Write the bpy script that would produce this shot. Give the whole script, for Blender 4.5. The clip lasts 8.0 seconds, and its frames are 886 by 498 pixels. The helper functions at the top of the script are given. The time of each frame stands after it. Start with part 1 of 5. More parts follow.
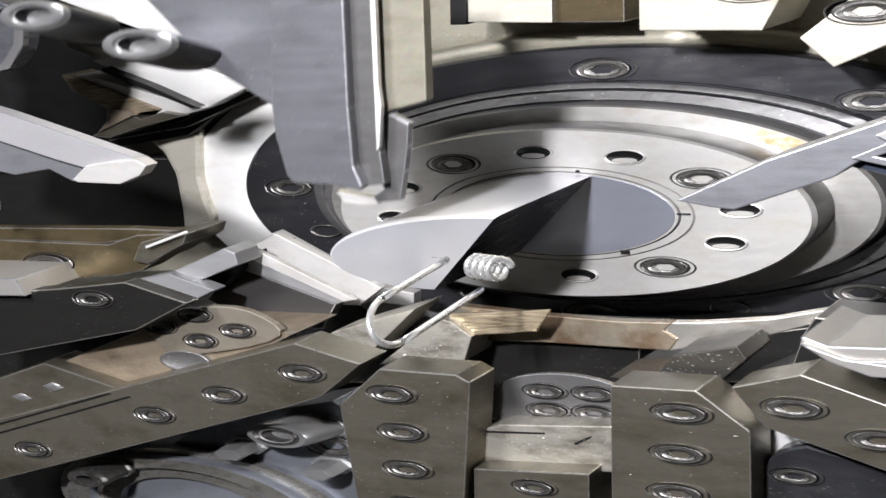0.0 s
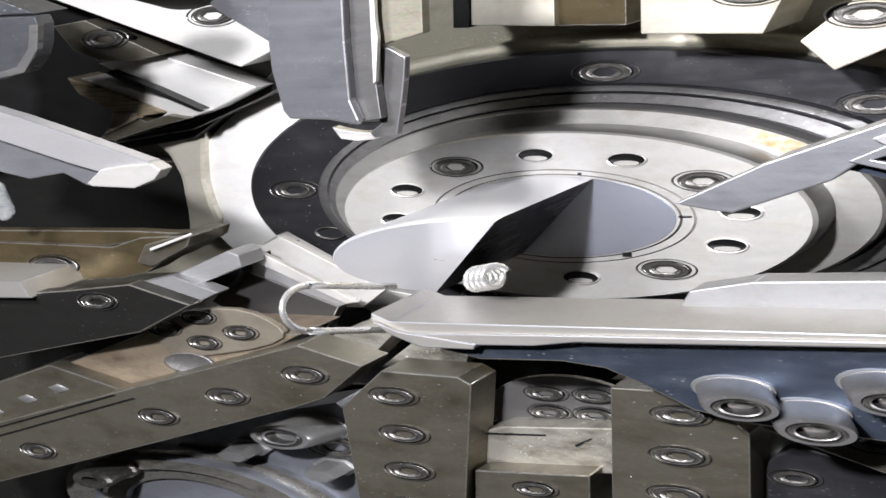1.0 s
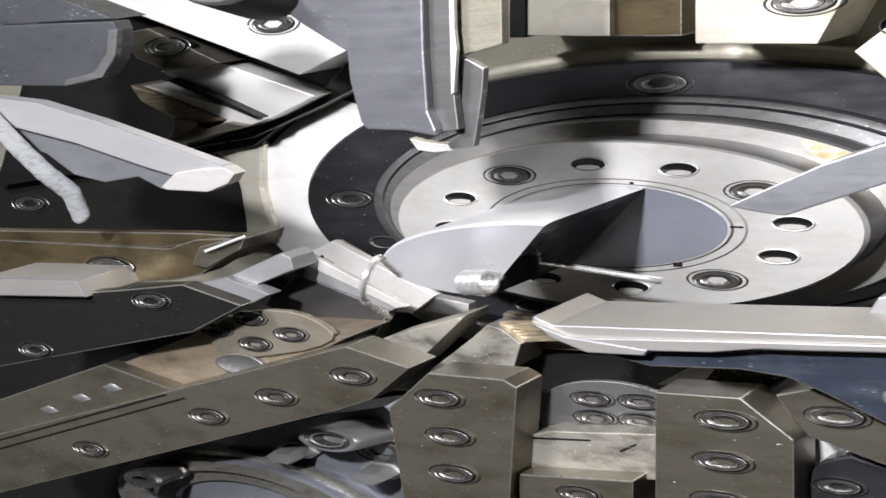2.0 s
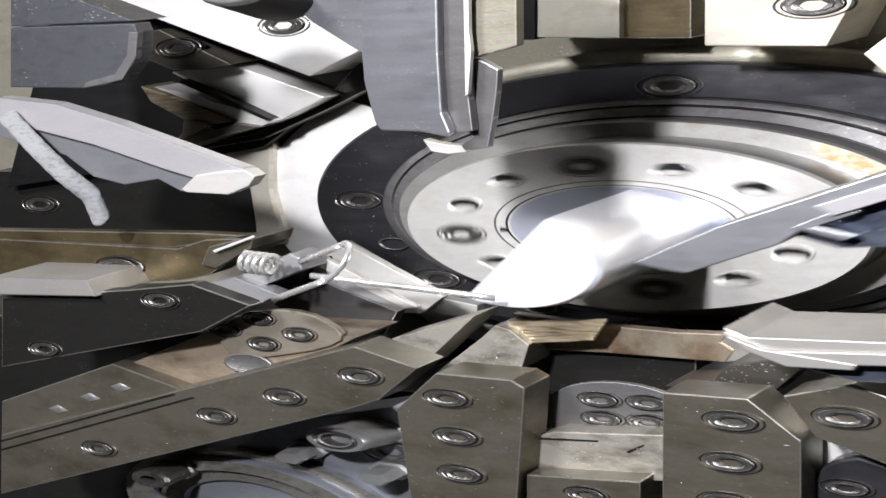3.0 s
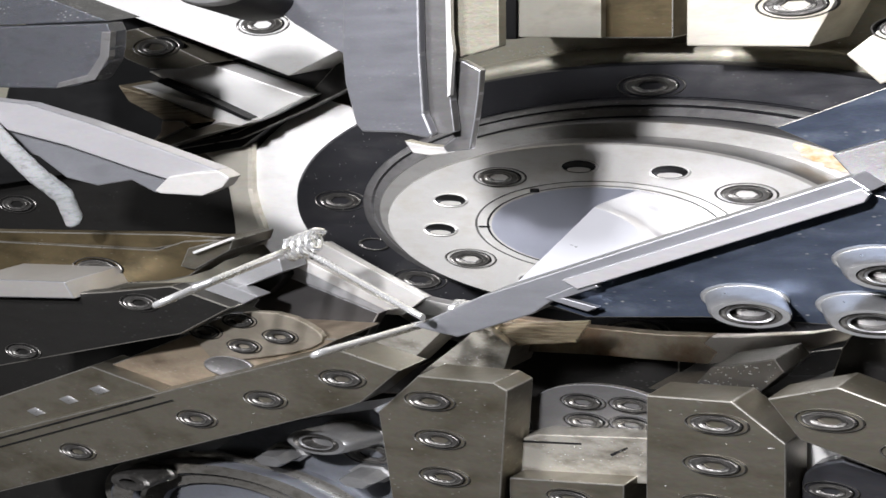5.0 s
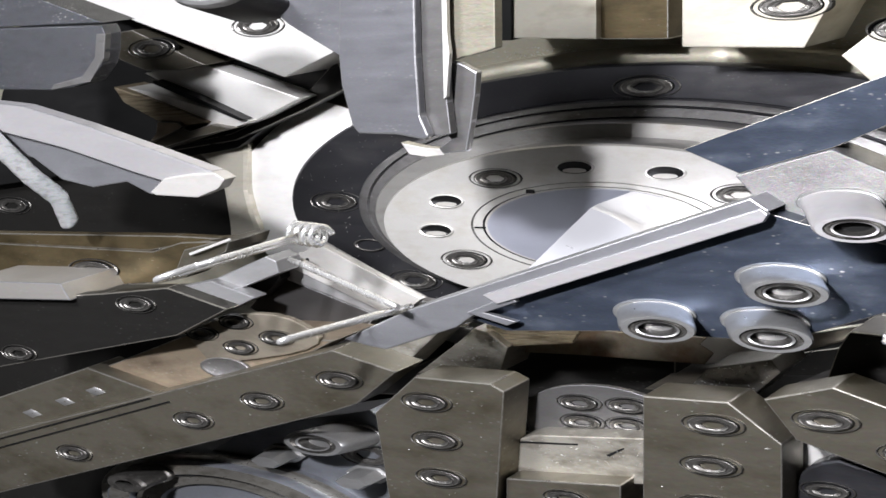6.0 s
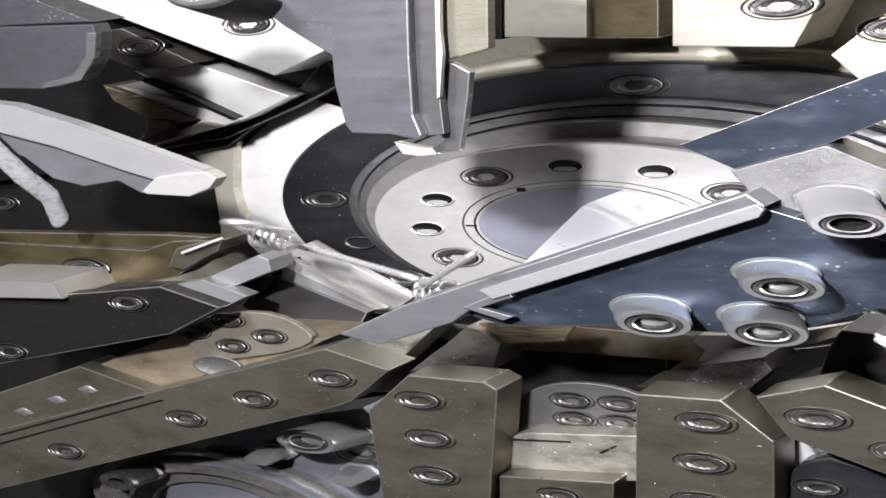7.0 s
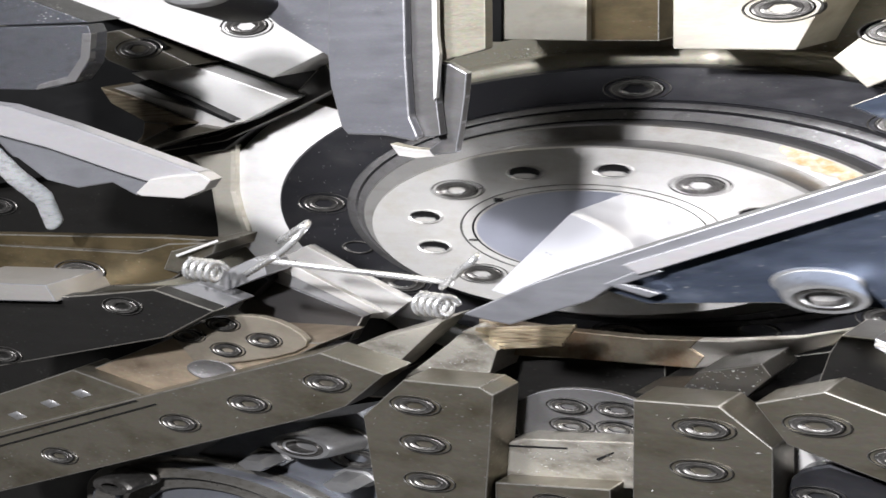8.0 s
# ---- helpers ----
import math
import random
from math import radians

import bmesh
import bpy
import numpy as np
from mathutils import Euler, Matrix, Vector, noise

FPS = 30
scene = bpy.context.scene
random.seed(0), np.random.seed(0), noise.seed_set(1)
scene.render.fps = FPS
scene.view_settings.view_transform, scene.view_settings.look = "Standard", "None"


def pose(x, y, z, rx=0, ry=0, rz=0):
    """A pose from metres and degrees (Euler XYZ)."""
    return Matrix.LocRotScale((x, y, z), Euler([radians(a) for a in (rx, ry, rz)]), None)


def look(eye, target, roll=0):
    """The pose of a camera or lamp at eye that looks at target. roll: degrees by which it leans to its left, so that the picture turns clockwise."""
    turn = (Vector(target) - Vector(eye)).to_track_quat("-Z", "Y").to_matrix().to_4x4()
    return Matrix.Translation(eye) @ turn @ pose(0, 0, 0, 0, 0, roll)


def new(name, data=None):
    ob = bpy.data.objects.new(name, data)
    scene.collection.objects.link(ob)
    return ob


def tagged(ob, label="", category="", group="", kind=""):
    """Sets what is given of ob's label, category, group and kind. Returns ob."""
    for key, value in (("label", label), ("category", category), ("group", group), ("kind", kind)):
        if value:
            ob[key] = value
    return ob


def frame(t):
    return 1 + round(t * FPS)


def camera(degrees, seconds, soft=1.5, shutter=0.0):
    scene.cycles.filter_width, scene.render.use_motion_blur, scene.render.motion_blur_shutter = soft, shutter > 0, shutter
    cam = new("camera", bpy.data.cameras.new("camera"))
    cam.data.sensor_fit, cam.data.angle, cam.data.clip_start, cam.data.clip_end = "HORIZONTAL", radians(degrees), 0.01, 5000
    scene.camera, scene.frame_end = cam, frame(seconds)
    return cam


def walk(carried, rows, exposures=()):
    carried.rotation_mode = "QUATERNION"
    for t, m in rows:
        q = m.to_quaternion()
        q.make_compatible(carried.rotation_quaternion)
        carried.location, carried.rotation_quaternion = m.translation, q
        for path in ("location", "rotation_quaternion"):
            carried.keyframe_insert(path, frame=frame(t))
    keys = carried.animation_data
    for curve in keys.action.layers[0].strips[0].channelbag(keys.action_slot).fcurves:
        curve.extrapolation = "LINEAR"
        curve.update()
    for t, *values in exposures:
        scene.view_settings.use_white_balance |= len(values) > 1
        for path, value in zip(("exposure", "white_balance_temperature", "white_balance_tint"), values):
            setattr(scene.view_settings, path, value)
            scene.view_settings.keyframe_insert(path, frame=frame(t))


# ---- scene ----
U = 0.08          # bolt circle radius of the face plate
Q = 0.3165        # height to width of the round parts
cam = camera(30, 8.0, soft=1.6, shutter=0.5)
walk(cam, [
    (0.0, pose(0.3256, -0.5701, 0.1291, 77.991, 6.092, 32.531)),
    (0.5, pose(0.3270, -0.5703, 0.1294, 77.978, 6.160, 32.607)),
    (1.0, pose(0.3299, -0.5701, 0.1299, 78.057, 6.180, 32.914)),
    (1.5, pose(0.3328, -0.5722, 0.1268, 78.619, 5.973, 33.871)),
    (1.7, pose(0.3362, -0.5705, 0.1213, 79.160, 5.800, 34.850)),
    (2.8, pose(0.3389, -0.5717, 0.1153, 79.878, 5.242, 35.937)),
    (3.0, pose(0.3389, -0.5717, 0.1154, 79.866, 5.246, 35.908)),
    (3.5, pose(0.3389, -0.5724, 0.1168, 79.751, 5.289, 35.622)),
    (4.0, pose(0.3378, -0.5714, 0.1174, 79.704, 5.277, 35.350)),
    (5.5, pose(0.3344, -0.5691, 0.1178, 79.561, 5.244, 34.938)),
    (6.0, pose(0.3344, -0.5708, 0.1187, 79.542, 5.290, 34.805)),
    (6.5, pose(0.3350, -0.5727, 0.1177, 79.712, 5.127, 34.801)),
    (7.0, pose(0.3324, -0.5755, 0.1219, 79.228, 5.288, 34.113)),
    (7.5, pose(0.3361, -0.5693, 0.1155, 79.909, 4.977, 34.902)),
    (8.0, pose(0.3314, -0.5680, 0.1179, 79.594, 5.032, 34.393)),
])

# ---- light ----
world = bpy.data.worlds.new("world")
scene.world = world
world.use_nodes = True
world.node_tree.nodes["Background"].inputs[0].default_value = (0.9, 0.95, 1.0, 1)
world.node_tree.nodes["Background"].inputs[1].default_value = 0.17


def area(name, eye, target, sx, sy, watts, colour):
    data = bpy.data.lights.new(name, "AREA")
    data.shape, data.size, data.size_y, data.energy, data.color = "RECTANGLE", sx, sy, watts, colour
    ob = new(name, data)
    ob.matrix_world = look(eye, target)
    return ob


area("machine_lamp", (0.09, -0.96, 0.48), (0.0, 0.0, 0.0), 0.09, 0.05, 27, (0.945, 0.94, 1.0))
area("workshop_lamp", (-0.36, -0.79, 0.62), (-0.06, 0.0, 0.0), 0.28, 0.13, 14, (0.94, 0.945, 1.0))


# ---- materials ----
def metal(name, colour, rough, grain=0.06, metallic=0.9, dirt=(0.05, 0.04, 0.03), dirt_amount=0.35, scale=30.0, bump=0.035, stretch=(1, 1, 3), flecks=0.0, dirt_from=0.5, patchy=1.0):
    m = bpy.data.materials.new(name)
    m.use_nodes = True
    nt = m.node_tree
    n, l = nt.nodes, nt.links
    b = n["Principled BSDF"]
    tc = n.new("ShaderNodeTexCoord")
    mp = n.new("ShaderNodeMapping")
    mp.inputs["Scale"].default_value = stretch
    l.new(tc.outputs["Object"], mp.inputs["Vector"])

    def tex(sc, detail, rough_=0.6):
        t = n.new("ShaderNodeTexNoise")
        t.inputs["Scale"].default_value, t.inputs["Detail"].default_value, t.inputs["Roughness"].default_value = sc, detail, rough_
        l.new(mp.outputs["Vector"], t.inputs["Vector"])
        return t
    big, fine = tex(scale * 2.2, 6), tex(scale * 30, 3)
    ramp = n.new("ShaderNodeValToRGB")
    ramp.color_ramp.elements[0].position, ramp.color_ramp.elements[1].position = dirt_from, dirt_from + 0.28
    ramp.color_ramp.elements[0].color = (0, 0, 0, 1)
    ramp.color_ramp.elements[1].color = (dirt_amount,) * 3 + (1,)
    l.new(big.outputs["Fac"], ramp.inputs["Fac"])
    mix = n.new("ShaderNodeMix")
    mix.data_type = "RGBA"
    mix.inputs["A"].default_value, mix.inputs["B"].default_value = (*colour, 1), (*dirt, 1)
    l.new(ramp.outputs["Color"], mix.inputs["Factor"])
    mix2 = n.new("ShaderNodeMix")
    mix2.data_type, mix2.blend_type = "RGBA", "MULTIPLY"
    mix2.inputs["Factor"].default_value = min(1.0, grain * 6)
    l.new(mix.outputs["Result"], mix2.inputs["A"])
    l.new(fine.outputs["Color"], mix2.inputs["B"])
    last = mix2.outputs["Result"] if grain > 0 else mix.outputs["Result"]
    if flecks > 0:
        dots = n.new("ShaderNodeTexVoronoi")
        dots.inputs["Scale"].default_value, dots.inputs["Randomness"].default_value = 300, 1.0
        l.new(mp.outputs["Vector"], dots.inputs["Vector"])
        cluster = tex(38, 3)
        thr = n.new("ShaderNodeMapRange")
        thr.inputs["From Min"].default_value, thr.inputs["From Max"].default_value = 0.30, 0.06
        l.new(dots.outputs["Distance"], thr.inputs["Value"])
        thr2 = n.new("ShaderNodeMapRange")
        thr2.inputs["From Min"].default_value, thr2.inputs["From Max"].default_value = 0.50, 0.66
        thr2.inputs["To Max"].default_value = min(1.0, flecks * 0.5)
        l.new(cluster.outputs["Fac"], thr2.inputs["Value"])
        some = n.new("ShaderNodeMath")
        some.operation = "GREATER_THAN"
        some.inputs[1].default_value = 0.48
        l.new(dots.outputs["Color"], some.inputs[0])
        few = n.new("ShaderNodeMath")
        few.operation = "MULTIPLY"
        l.new(thr.outputs["Result"], few.inputs[0])
        l.new(some.outputs["Value"], few.inputs[1])
        mul = n.new("ShaderNodeMath")
        mul.operation = "MULTIPLY"
        l.new(few.outputs["Value"], mul.inputs[0])
        l.new(thr2.outputs["Result"], mul.inputs[1])
        mix3 = n.new("ShaderNodeMix")
        mix3.data_type = "RGBA"
        mix3.inputs["B"].default_value = (0.50, 0.50, 0.48, 1)
        l.new(mul.outputs["Value"], mix3.inputs["Factor"])
        l.new(last, mix3.inputs["A"])
        last = mix3.outputs["Result"]
    mp2 = n.new("ShaderNodeMapping")
    mp2.inputs["Scale"].default_value = (0.8, 1.0, 14.0)
    l.new(tc.outputs["Object"], mp2.inputs["Vector"])
    streak = n.new("ShaderNodeTexNoise")
    streak.inputs["Scale"].default_value, streak.inputs["Detail"].default_value = 34.0, 4.0
    l.new(mp2.outputs["Vector"], streak.inputs["Vector"])
    add = n.new("ShaderNodeMath")
    add.operation = "MULTIPLY_ADD"
    add.inputs[1].default_value, add.inputs[2].default_value = 0.12 * patchy, -0.06 * patchy
    l.new(streak.outputs["Fac"], add.inputs[0])
    total = n.new("ShaderNodeMath")
    total.operation, total.use_clamp = "ADD", True
    hs = n.new("ShaderNodeMapRange")
    hs.inputs["To Min"].default_value, hs.inputs["To Max"].default_value = rough - 0.1 * patchy, rough + 0.16 * patchy
    l.new(big.outputs["Fac"], hs.inputs["Value"])
    l.new(last, b.inputs["Base Color"])
    l.new(hs.outputs["Result"], total.inputs[0])
    l.new(add.outputs["Value"], total.inputs[1])
    l.new(total.outputs["Value"], b.inputs["Roughness"])
    b.inputs["Metallic"].default_value = metallic
    bp = n.new("ShaderNodeBump")
    bp.inputs["Strength"].default_value, bp.inputs["Distance"].default_value = bump, 0.002
    l.new(fine.outputs["Fac"], bp.inputs["Height"])
    l.new(bp.outputs["Normal"], b.inputs["Normal"])
    return m


STEEL_WHITE = metal("bright_ground_steel", (0.80, 0.79, 0.76), 0.36, 0.02, 0.6, (0.38, 0.30, 0.20), 0.35, 14)
STEEL_CREAM = metal("cream_machined_steel", (0.58, 0.55, 0.465), 0.40, 0.03, 0.55, (0.20, 0.145, 0.075), 0.65, 10, flecks=0.7)
STEEL_GREY = metal("grey_tool_steel", (0.36, 0.365, 0.385), 0.34, 0.04, 0.8, (0.22, 0.22, 0.24), 0.5, 25, flecks=0.7)
CUTTER_GREY = metal("lilac_grey_scuffed_steel", (0.285, 0.288, 0.31), 0.34, 0.05, 0.8, (0.17, 0.17, 0.19), 0.5, 25, flecks=1.1)
STEEL_BLUE = metal("blue_black_tool_steel", (0.068, 0.084, 0.118), 0.37, 0.06, 0.8, (0.15, 0.17, 0.205), 0.55, 22, flecks=2.0)
RING_BLACK = metal("blackened_steel", (0.05, 0.05, 0.055), 0.33, 0.05, 0.75, (0.085, 0.082, 0.08), 0.5, 18, flecks=0.5)
STEP_GREY = metal("worn_grey_steel", (0.24, 0.235, 0.23), 0.36, 0.05, 0.8, (0.08, 0.075, 0.07), 0.5, 18, flecks=0.6)
STEP_ROUGH = metal("pitted_dark_steel", (0.25, 0.245, 0.24), 0.40, 0.08, 0.8, (0.07, 0.065, 0.06), 0.75, 45, 0.22, flecks=1.6)
FLANGE = metal("lightly_stained_flange_steel", (0.44, 0.43, 0.405), 0.36, 0.04, 0.8, (0.20, 0.17, 0.12), 0.6, 26, stretch=(1, 1, 3.2), flecks=0.5)
RAIL = metal("oily_rail_steel", (0.205, 0.188, 0.148), 0.31, 0.05, 0.8, (0.065, 0.053, 0.03), 0.75, 12, flecks=0.9, dirt_from=0.44)
# Near-black: oily dark parts, and shade put into a rail and the beds.
RAIL_DARK = metal("dark_oily_and_shaded_steel", (0.028, 0.027, 0.025), 0.36, 0.05, 0.7, (0.012, 0.011, 0.009), 0.6, 14, flecks=0.25)
SLIDER = metal("brownish_slider_steel", (0.29, 0.235, 0.17), 0.42, 0.04, 0.6, (0.07, 0.045, 0.03), 0.85, 14, flecks=0.5, dirt_from=0.45)
PALE_PLATE = metal("pale_worn_plate", (0.27, 0.24, 0.19), 0.40, 0.04, 0.65, (0.11, 0.085, 0.06), 0.7, 16, flecks=0.5)
MATTE_GREY = metal("matte_ground_grey_steel", (0.30, 0.30, 0.30), 0.5, 0.03, 0.7, (0.18, 0.17, 0.165), 0.5, 18, flecks=0.3)
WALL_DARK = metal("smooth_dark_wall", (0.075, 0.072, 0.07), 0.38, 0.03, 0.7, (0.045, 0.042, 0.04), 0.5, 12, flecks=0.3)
LIP_GREY = metal("pale_grey_ground_lip", (0.52, 0.505, 0.48), 0.40, 0.03, 0.5, (0.30, 0.28, 0.25), 0.6, 14, flecks=0.3)
# Brighter lip metal that holds the specular patch at the right end.
LIP_BRIGHT = metal("bright_lip_reflection", (0.66, 0.63, 0.57), 0.34, 0.04, 0.92, (0.22, 0.16, 0.09), 0.7, 30, flecks=0.4)
SCRATCHED = metal("scratched_pale_steel", (0.50, 0.475, 0.41), 0.36, 0.06, 0.7, (0.13, 0.11, 0.08), 0.9, 30, 0.08, flecks=1.3, dirt_from=0.44)
BRASS = metal("oily_yellowed_steel", (0.135, 0.104, 0.056), 0.34, 0.05, 0.75, (0.035, 0.028, 0.014), 0.85, 16, flecks=0.5, dirt_from=0.44)
RUSTY_LIP = metal("rusty_bright_steel", (0.32, 0.28, 0.21), 0.40, 0.06, 0.6, (0.11, 0.05, 0.015), 1.0, 22, 0.05, stretch=(1, 1, 1.5), flecks=0.7, dirt_from=0.40)
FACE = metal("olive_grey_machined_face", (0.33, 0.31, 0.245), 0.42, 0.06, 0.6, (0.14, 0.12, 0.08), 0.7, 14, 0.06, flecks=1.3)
RUST = metal("rust_stain", (0.42, 0.28, 0.12), 0.5, 0.08, 0.35, (0.62, 0.57, 0.48), 1.0, 60, flecks=0.6, dirt_from=0.40)
WORN_BRONZE = metal("worn_bronze", (0.50, 0.42, 0.29), 0.38, 0.1, 0.7, (0.10, 0.055, 0.022), 0.95, 30, flecks=0.6, stretch=(1, 1, 12), dirt_from=0.44)
BLUE_GREY = metal("blue_grey_cast_metal", (0.19, 0.20, 0.22), 0.34, 0.05, 0.6, (0.04, 0.04, 0.045), 0.6, 18, flecks=0.3)
PLATE = metal("stained_ground_steel", (0.63, 0.62, 0.59), 0.35, 0.03, 0.65, (0.40, 0.36, 0.28), 0.5, 26, dirt_from=0.46, stretch=(1, 1, 3.2), flecks=0.3)
POLISHED = metal("polished_bluish_steel", (0.80, 0.805, 0.84), 0.28, 0.0, 0.66, (0.46, 0.47, 0.53), 0.2, 8, 0.003, patchy=0.25)
# Speckled bed steel darkened to hold the forming tool's shadow.
SPECK_DARK = metal("shadow_dark_speckled_bed", (0.07, 0.065, 0.055), 0.38, 0.08, 0.7, (0.03, 0.028, 0.024), 0.6, 22, 0.1, flecks=1.7)
SEAT = metal("bluish_lapped_steel", (0.40, 0.42, 0.49), 0.30, 0.0, 0.78, (0.28, 0.29, 0.34), 0.4, 12, 0.003, patchy=0.6)
# Near-black stands in for the dark surroundings this polished flat reflects.
FLAT = metal("dark_reflection_flat", (0.030, 0.032, 0.055), 0.26, 0.0, 0.9, (0.02, 0.02, 0.035), 0.5, 8, 0.003, patchy=0.4)
SPECKLED = metal("dark_speckled_steel", (0.115, 0.12, 0.132), 0.42, 0.12, 0.7, (0.04, 0.04, 0.043), 0.7, 40, 0.3, flecks=2.0)
CLAMP_GREY = metal("rough_scaled_grey_steel", (0.26, 0.255, 0.25), 0.42, 0.12, 0.75, (0.12, 0.115, 0.115), 0.7, 45, 0.25, flecks=1.6)
FINGER_WARM = metal("beige_grey_ground_steel", (0.36, 0.345, 0.32), 0.40, 0.03, 0.65, (0.25, 0.23, 0.21), 0.5, 12, flecks=0.4)
FINGER = metal("lilac_grey_ground_steel", (0.44, 0.43, 0.435), 0.38, 0.03, 0.6, (0.28, 0.26, 0.25), 0.5, 9, flecks=0.5)
# Black for marks and grooves, and for shade painted into gaps.
BLACK = metal("black_gap_shade_and_marks", (0.008, 0.008, 0.008), 0.5, 0.0, 0.6, (0.012, 0.012, 0.012), 0.2)
COLLAR = metal("white_ground_steel", (0.86, 0.85, 0.82), 0.5, 0.02, 0.25, (0.40, 0.36, 0.30), 0.4, 10, stretch=(1, 1, 3))
SCREW = metal("black_oxide_screw", (0.15, 0.145, 0.135), 0.32, 0.06, 0.85, (0.035, 0.032, 0.028), 0.85, 70, 0.2, stretch=(1, 1, 2), flecks=1.3, dirt_from=0.42)
SCREW_EDGE = metal("worn_bright_screw_edge", (0.27, 0.262, 0.245), 0.34, 0.04, 0.9, (0.06, 0.055, 0.045), 0.9, 60, 0.1, flecks=0.8, dirt_from=0.42)
SCREW_PALE = metal("zinc_screw", (0.46, 0.46, 0.455), 0.30, 0.04, 0.85, (0.26, 0.25, 0.23), 0.6, 50, 0.08, flecks=0.8)
WIRE = metal("bright_spring_wire", (0.88, 0.88, 0.86), 0.22, 0.0, 0.8, (0.6, 0.6, 0.58), 0.3, 60, 0.02)
CABLE = metal("grey_braided_sleeve", (0.50, 0.50, 0.50), 0.8, 0.15, 0.0, (0.16, 0.16, 0.16), 0.9, 110, 0.7, flecks=0.8)
PLASTER = metal("grey_workshop_wall", (0.13, 0.13, 0.13), 0.8, 0.03, 0.0, (0.25, 0.25, 0.25), 0.4, 2)


# Paler bevel colours: edge wear together with painted highlight lines.
EDGE_DARK = metal("worn_highlit_edge_of_oily_steel", (0.36, 0.345, 0.31), 0.28, 0.03, 0.85, (0.13, 0.12, 0.095), 0.8, 60, dirt_from=0.47)
EDGE_PALE = metal("worn_highlit_edge_of_tool_steel", (0.42, 0.42, 0.43), 0.36, 0.03, 0.85, (0.28, 0.28, 0.30), 0.7, 60, dirt_from=0.44)
EDGE_OF = {RAIL: EDGE_DARK, BRASS: EDGE_DARK, SLIDER: EDGE_DARK, STEP_GREY: EDGE_PALE, STEEL_GREY: EDGE_PALE, CUTTER_GREY: EDGE_PALE, STEEL_BLUE: EDGE_DARK, WALL_DARK: EDGE_PALE, FINGER: EDGE_PALE, FINGER_WARM: EDGE_PALE, MATTE_GREY: EDGE_PALE, RAIL_DARK: EDGE_DARK}


# ---- builders ----
def mesh_ob(name, bm, mats, parent=None, label=""):
    me = bpy.data.meshes.new(name)
    bmesh.ops.recalc_face_normals(bm, faces=bm.faces)
    bm.to_mesh(me)
    bm.free()
    slots = list(mats) if isinstance(mats, (list, tuple)) else [mats]
    if len(slots) == 1 and slots[0] in EDGE_OF:
        slots.append(EDGE_OF[slots[0]])
    for m in slots:
        me.materials.append(m)
    ob = new(name, me)
    ob.parent = parent
    if label:
        ob["label"] = label
    return ob


part = mesh_ob


def prism(pts, y0, y1, bevel=0.0005, shrink=1.0):
    """A block whose front outline pts (x, z) lies at depth y0 and whose back lies at y1."""
    bm = bmesh.new()
    cx, cz = sum(p[0] for p in pts) / len(pts), sum(p[1] for p in pts) / len(pts)
    front = [bm.verts.new((x, y0 * U, z)) for x, z in pts]
    back = [bm.verts.new((cx + (x - cx) * shrink, y1 * U, cz + (z - cz) * shrink)) for x, z in pts]
    bm.faces.new(front)
    bm.faces.new(list(reversed(back)))
    for i in range(len(pts)):
        j = (i + 1) % len(pts)
        bm.faces.new((front[i], back[i], back[j], front[j]))
    if bevel:
        bmesh.ops.recalc_face_normals(bm, faces=bm.faces)
        bmesh.ops.bevel(bm, geom=list(bm.edges), offset=bevel, offset_type="OFFSET", segments=2, profile=0.6, affect="EDGES", clamp_overlap=True, material=1)
    return bm


def lathe(profile, seg=72, a0=0.0, a1=360.0, q=Q, cx=0.0, cz=0.0, mats=None):
    """A turned part about the depth axis; profile: (radius, depth) in units of U; mats: material index per profile step."""
    bm = bmesh.new()
    full = abs(a1 - a0) >= 359.9
    n = seg if full else seg + 1
    rings = []
    for r, y in profile:
        if r < 1e-6:
            rings.append([bm.verts.new((cx, y * U, cz))])
        else:
            rings.append([bm.verts.new((cx + r * U * math.cos(radians(a0 + (a1 - a0) * i / seg)), y * U, cz + q * r * U * math.sin(radians(a0 + (a1 - a0) * i / seg)))) for i in range(n)])
    for k in range(len(rings) - 1):
        a, b = rings[k], rings[k + 1]
        for i in range(seg):
            j = (i + 1) % n
            if len(a) == 1:
                vs = (a[0], b[i], b[j])
            elif len(b) == 1:
                vs = (a[i], b[0], a[j])
            else:
                vs = (a[i], b[i], b[j], a[j])
            f = bm.faces.new(vs)
            f.smooth = True
            if mats:
                f.material_index = mats[k]
    return bm


def sharp(ob, angle=35):
    me = ob.data
    bm = bmesh.new()
    bm.from_mesh(me)
    for e in bm.edges:
        e.smooth = not (len(e.link_faces) == 2 and e.calc_face_angle(0) > radians(angle))
    bm.to_mesh(me)
    bm.free()
    return ob


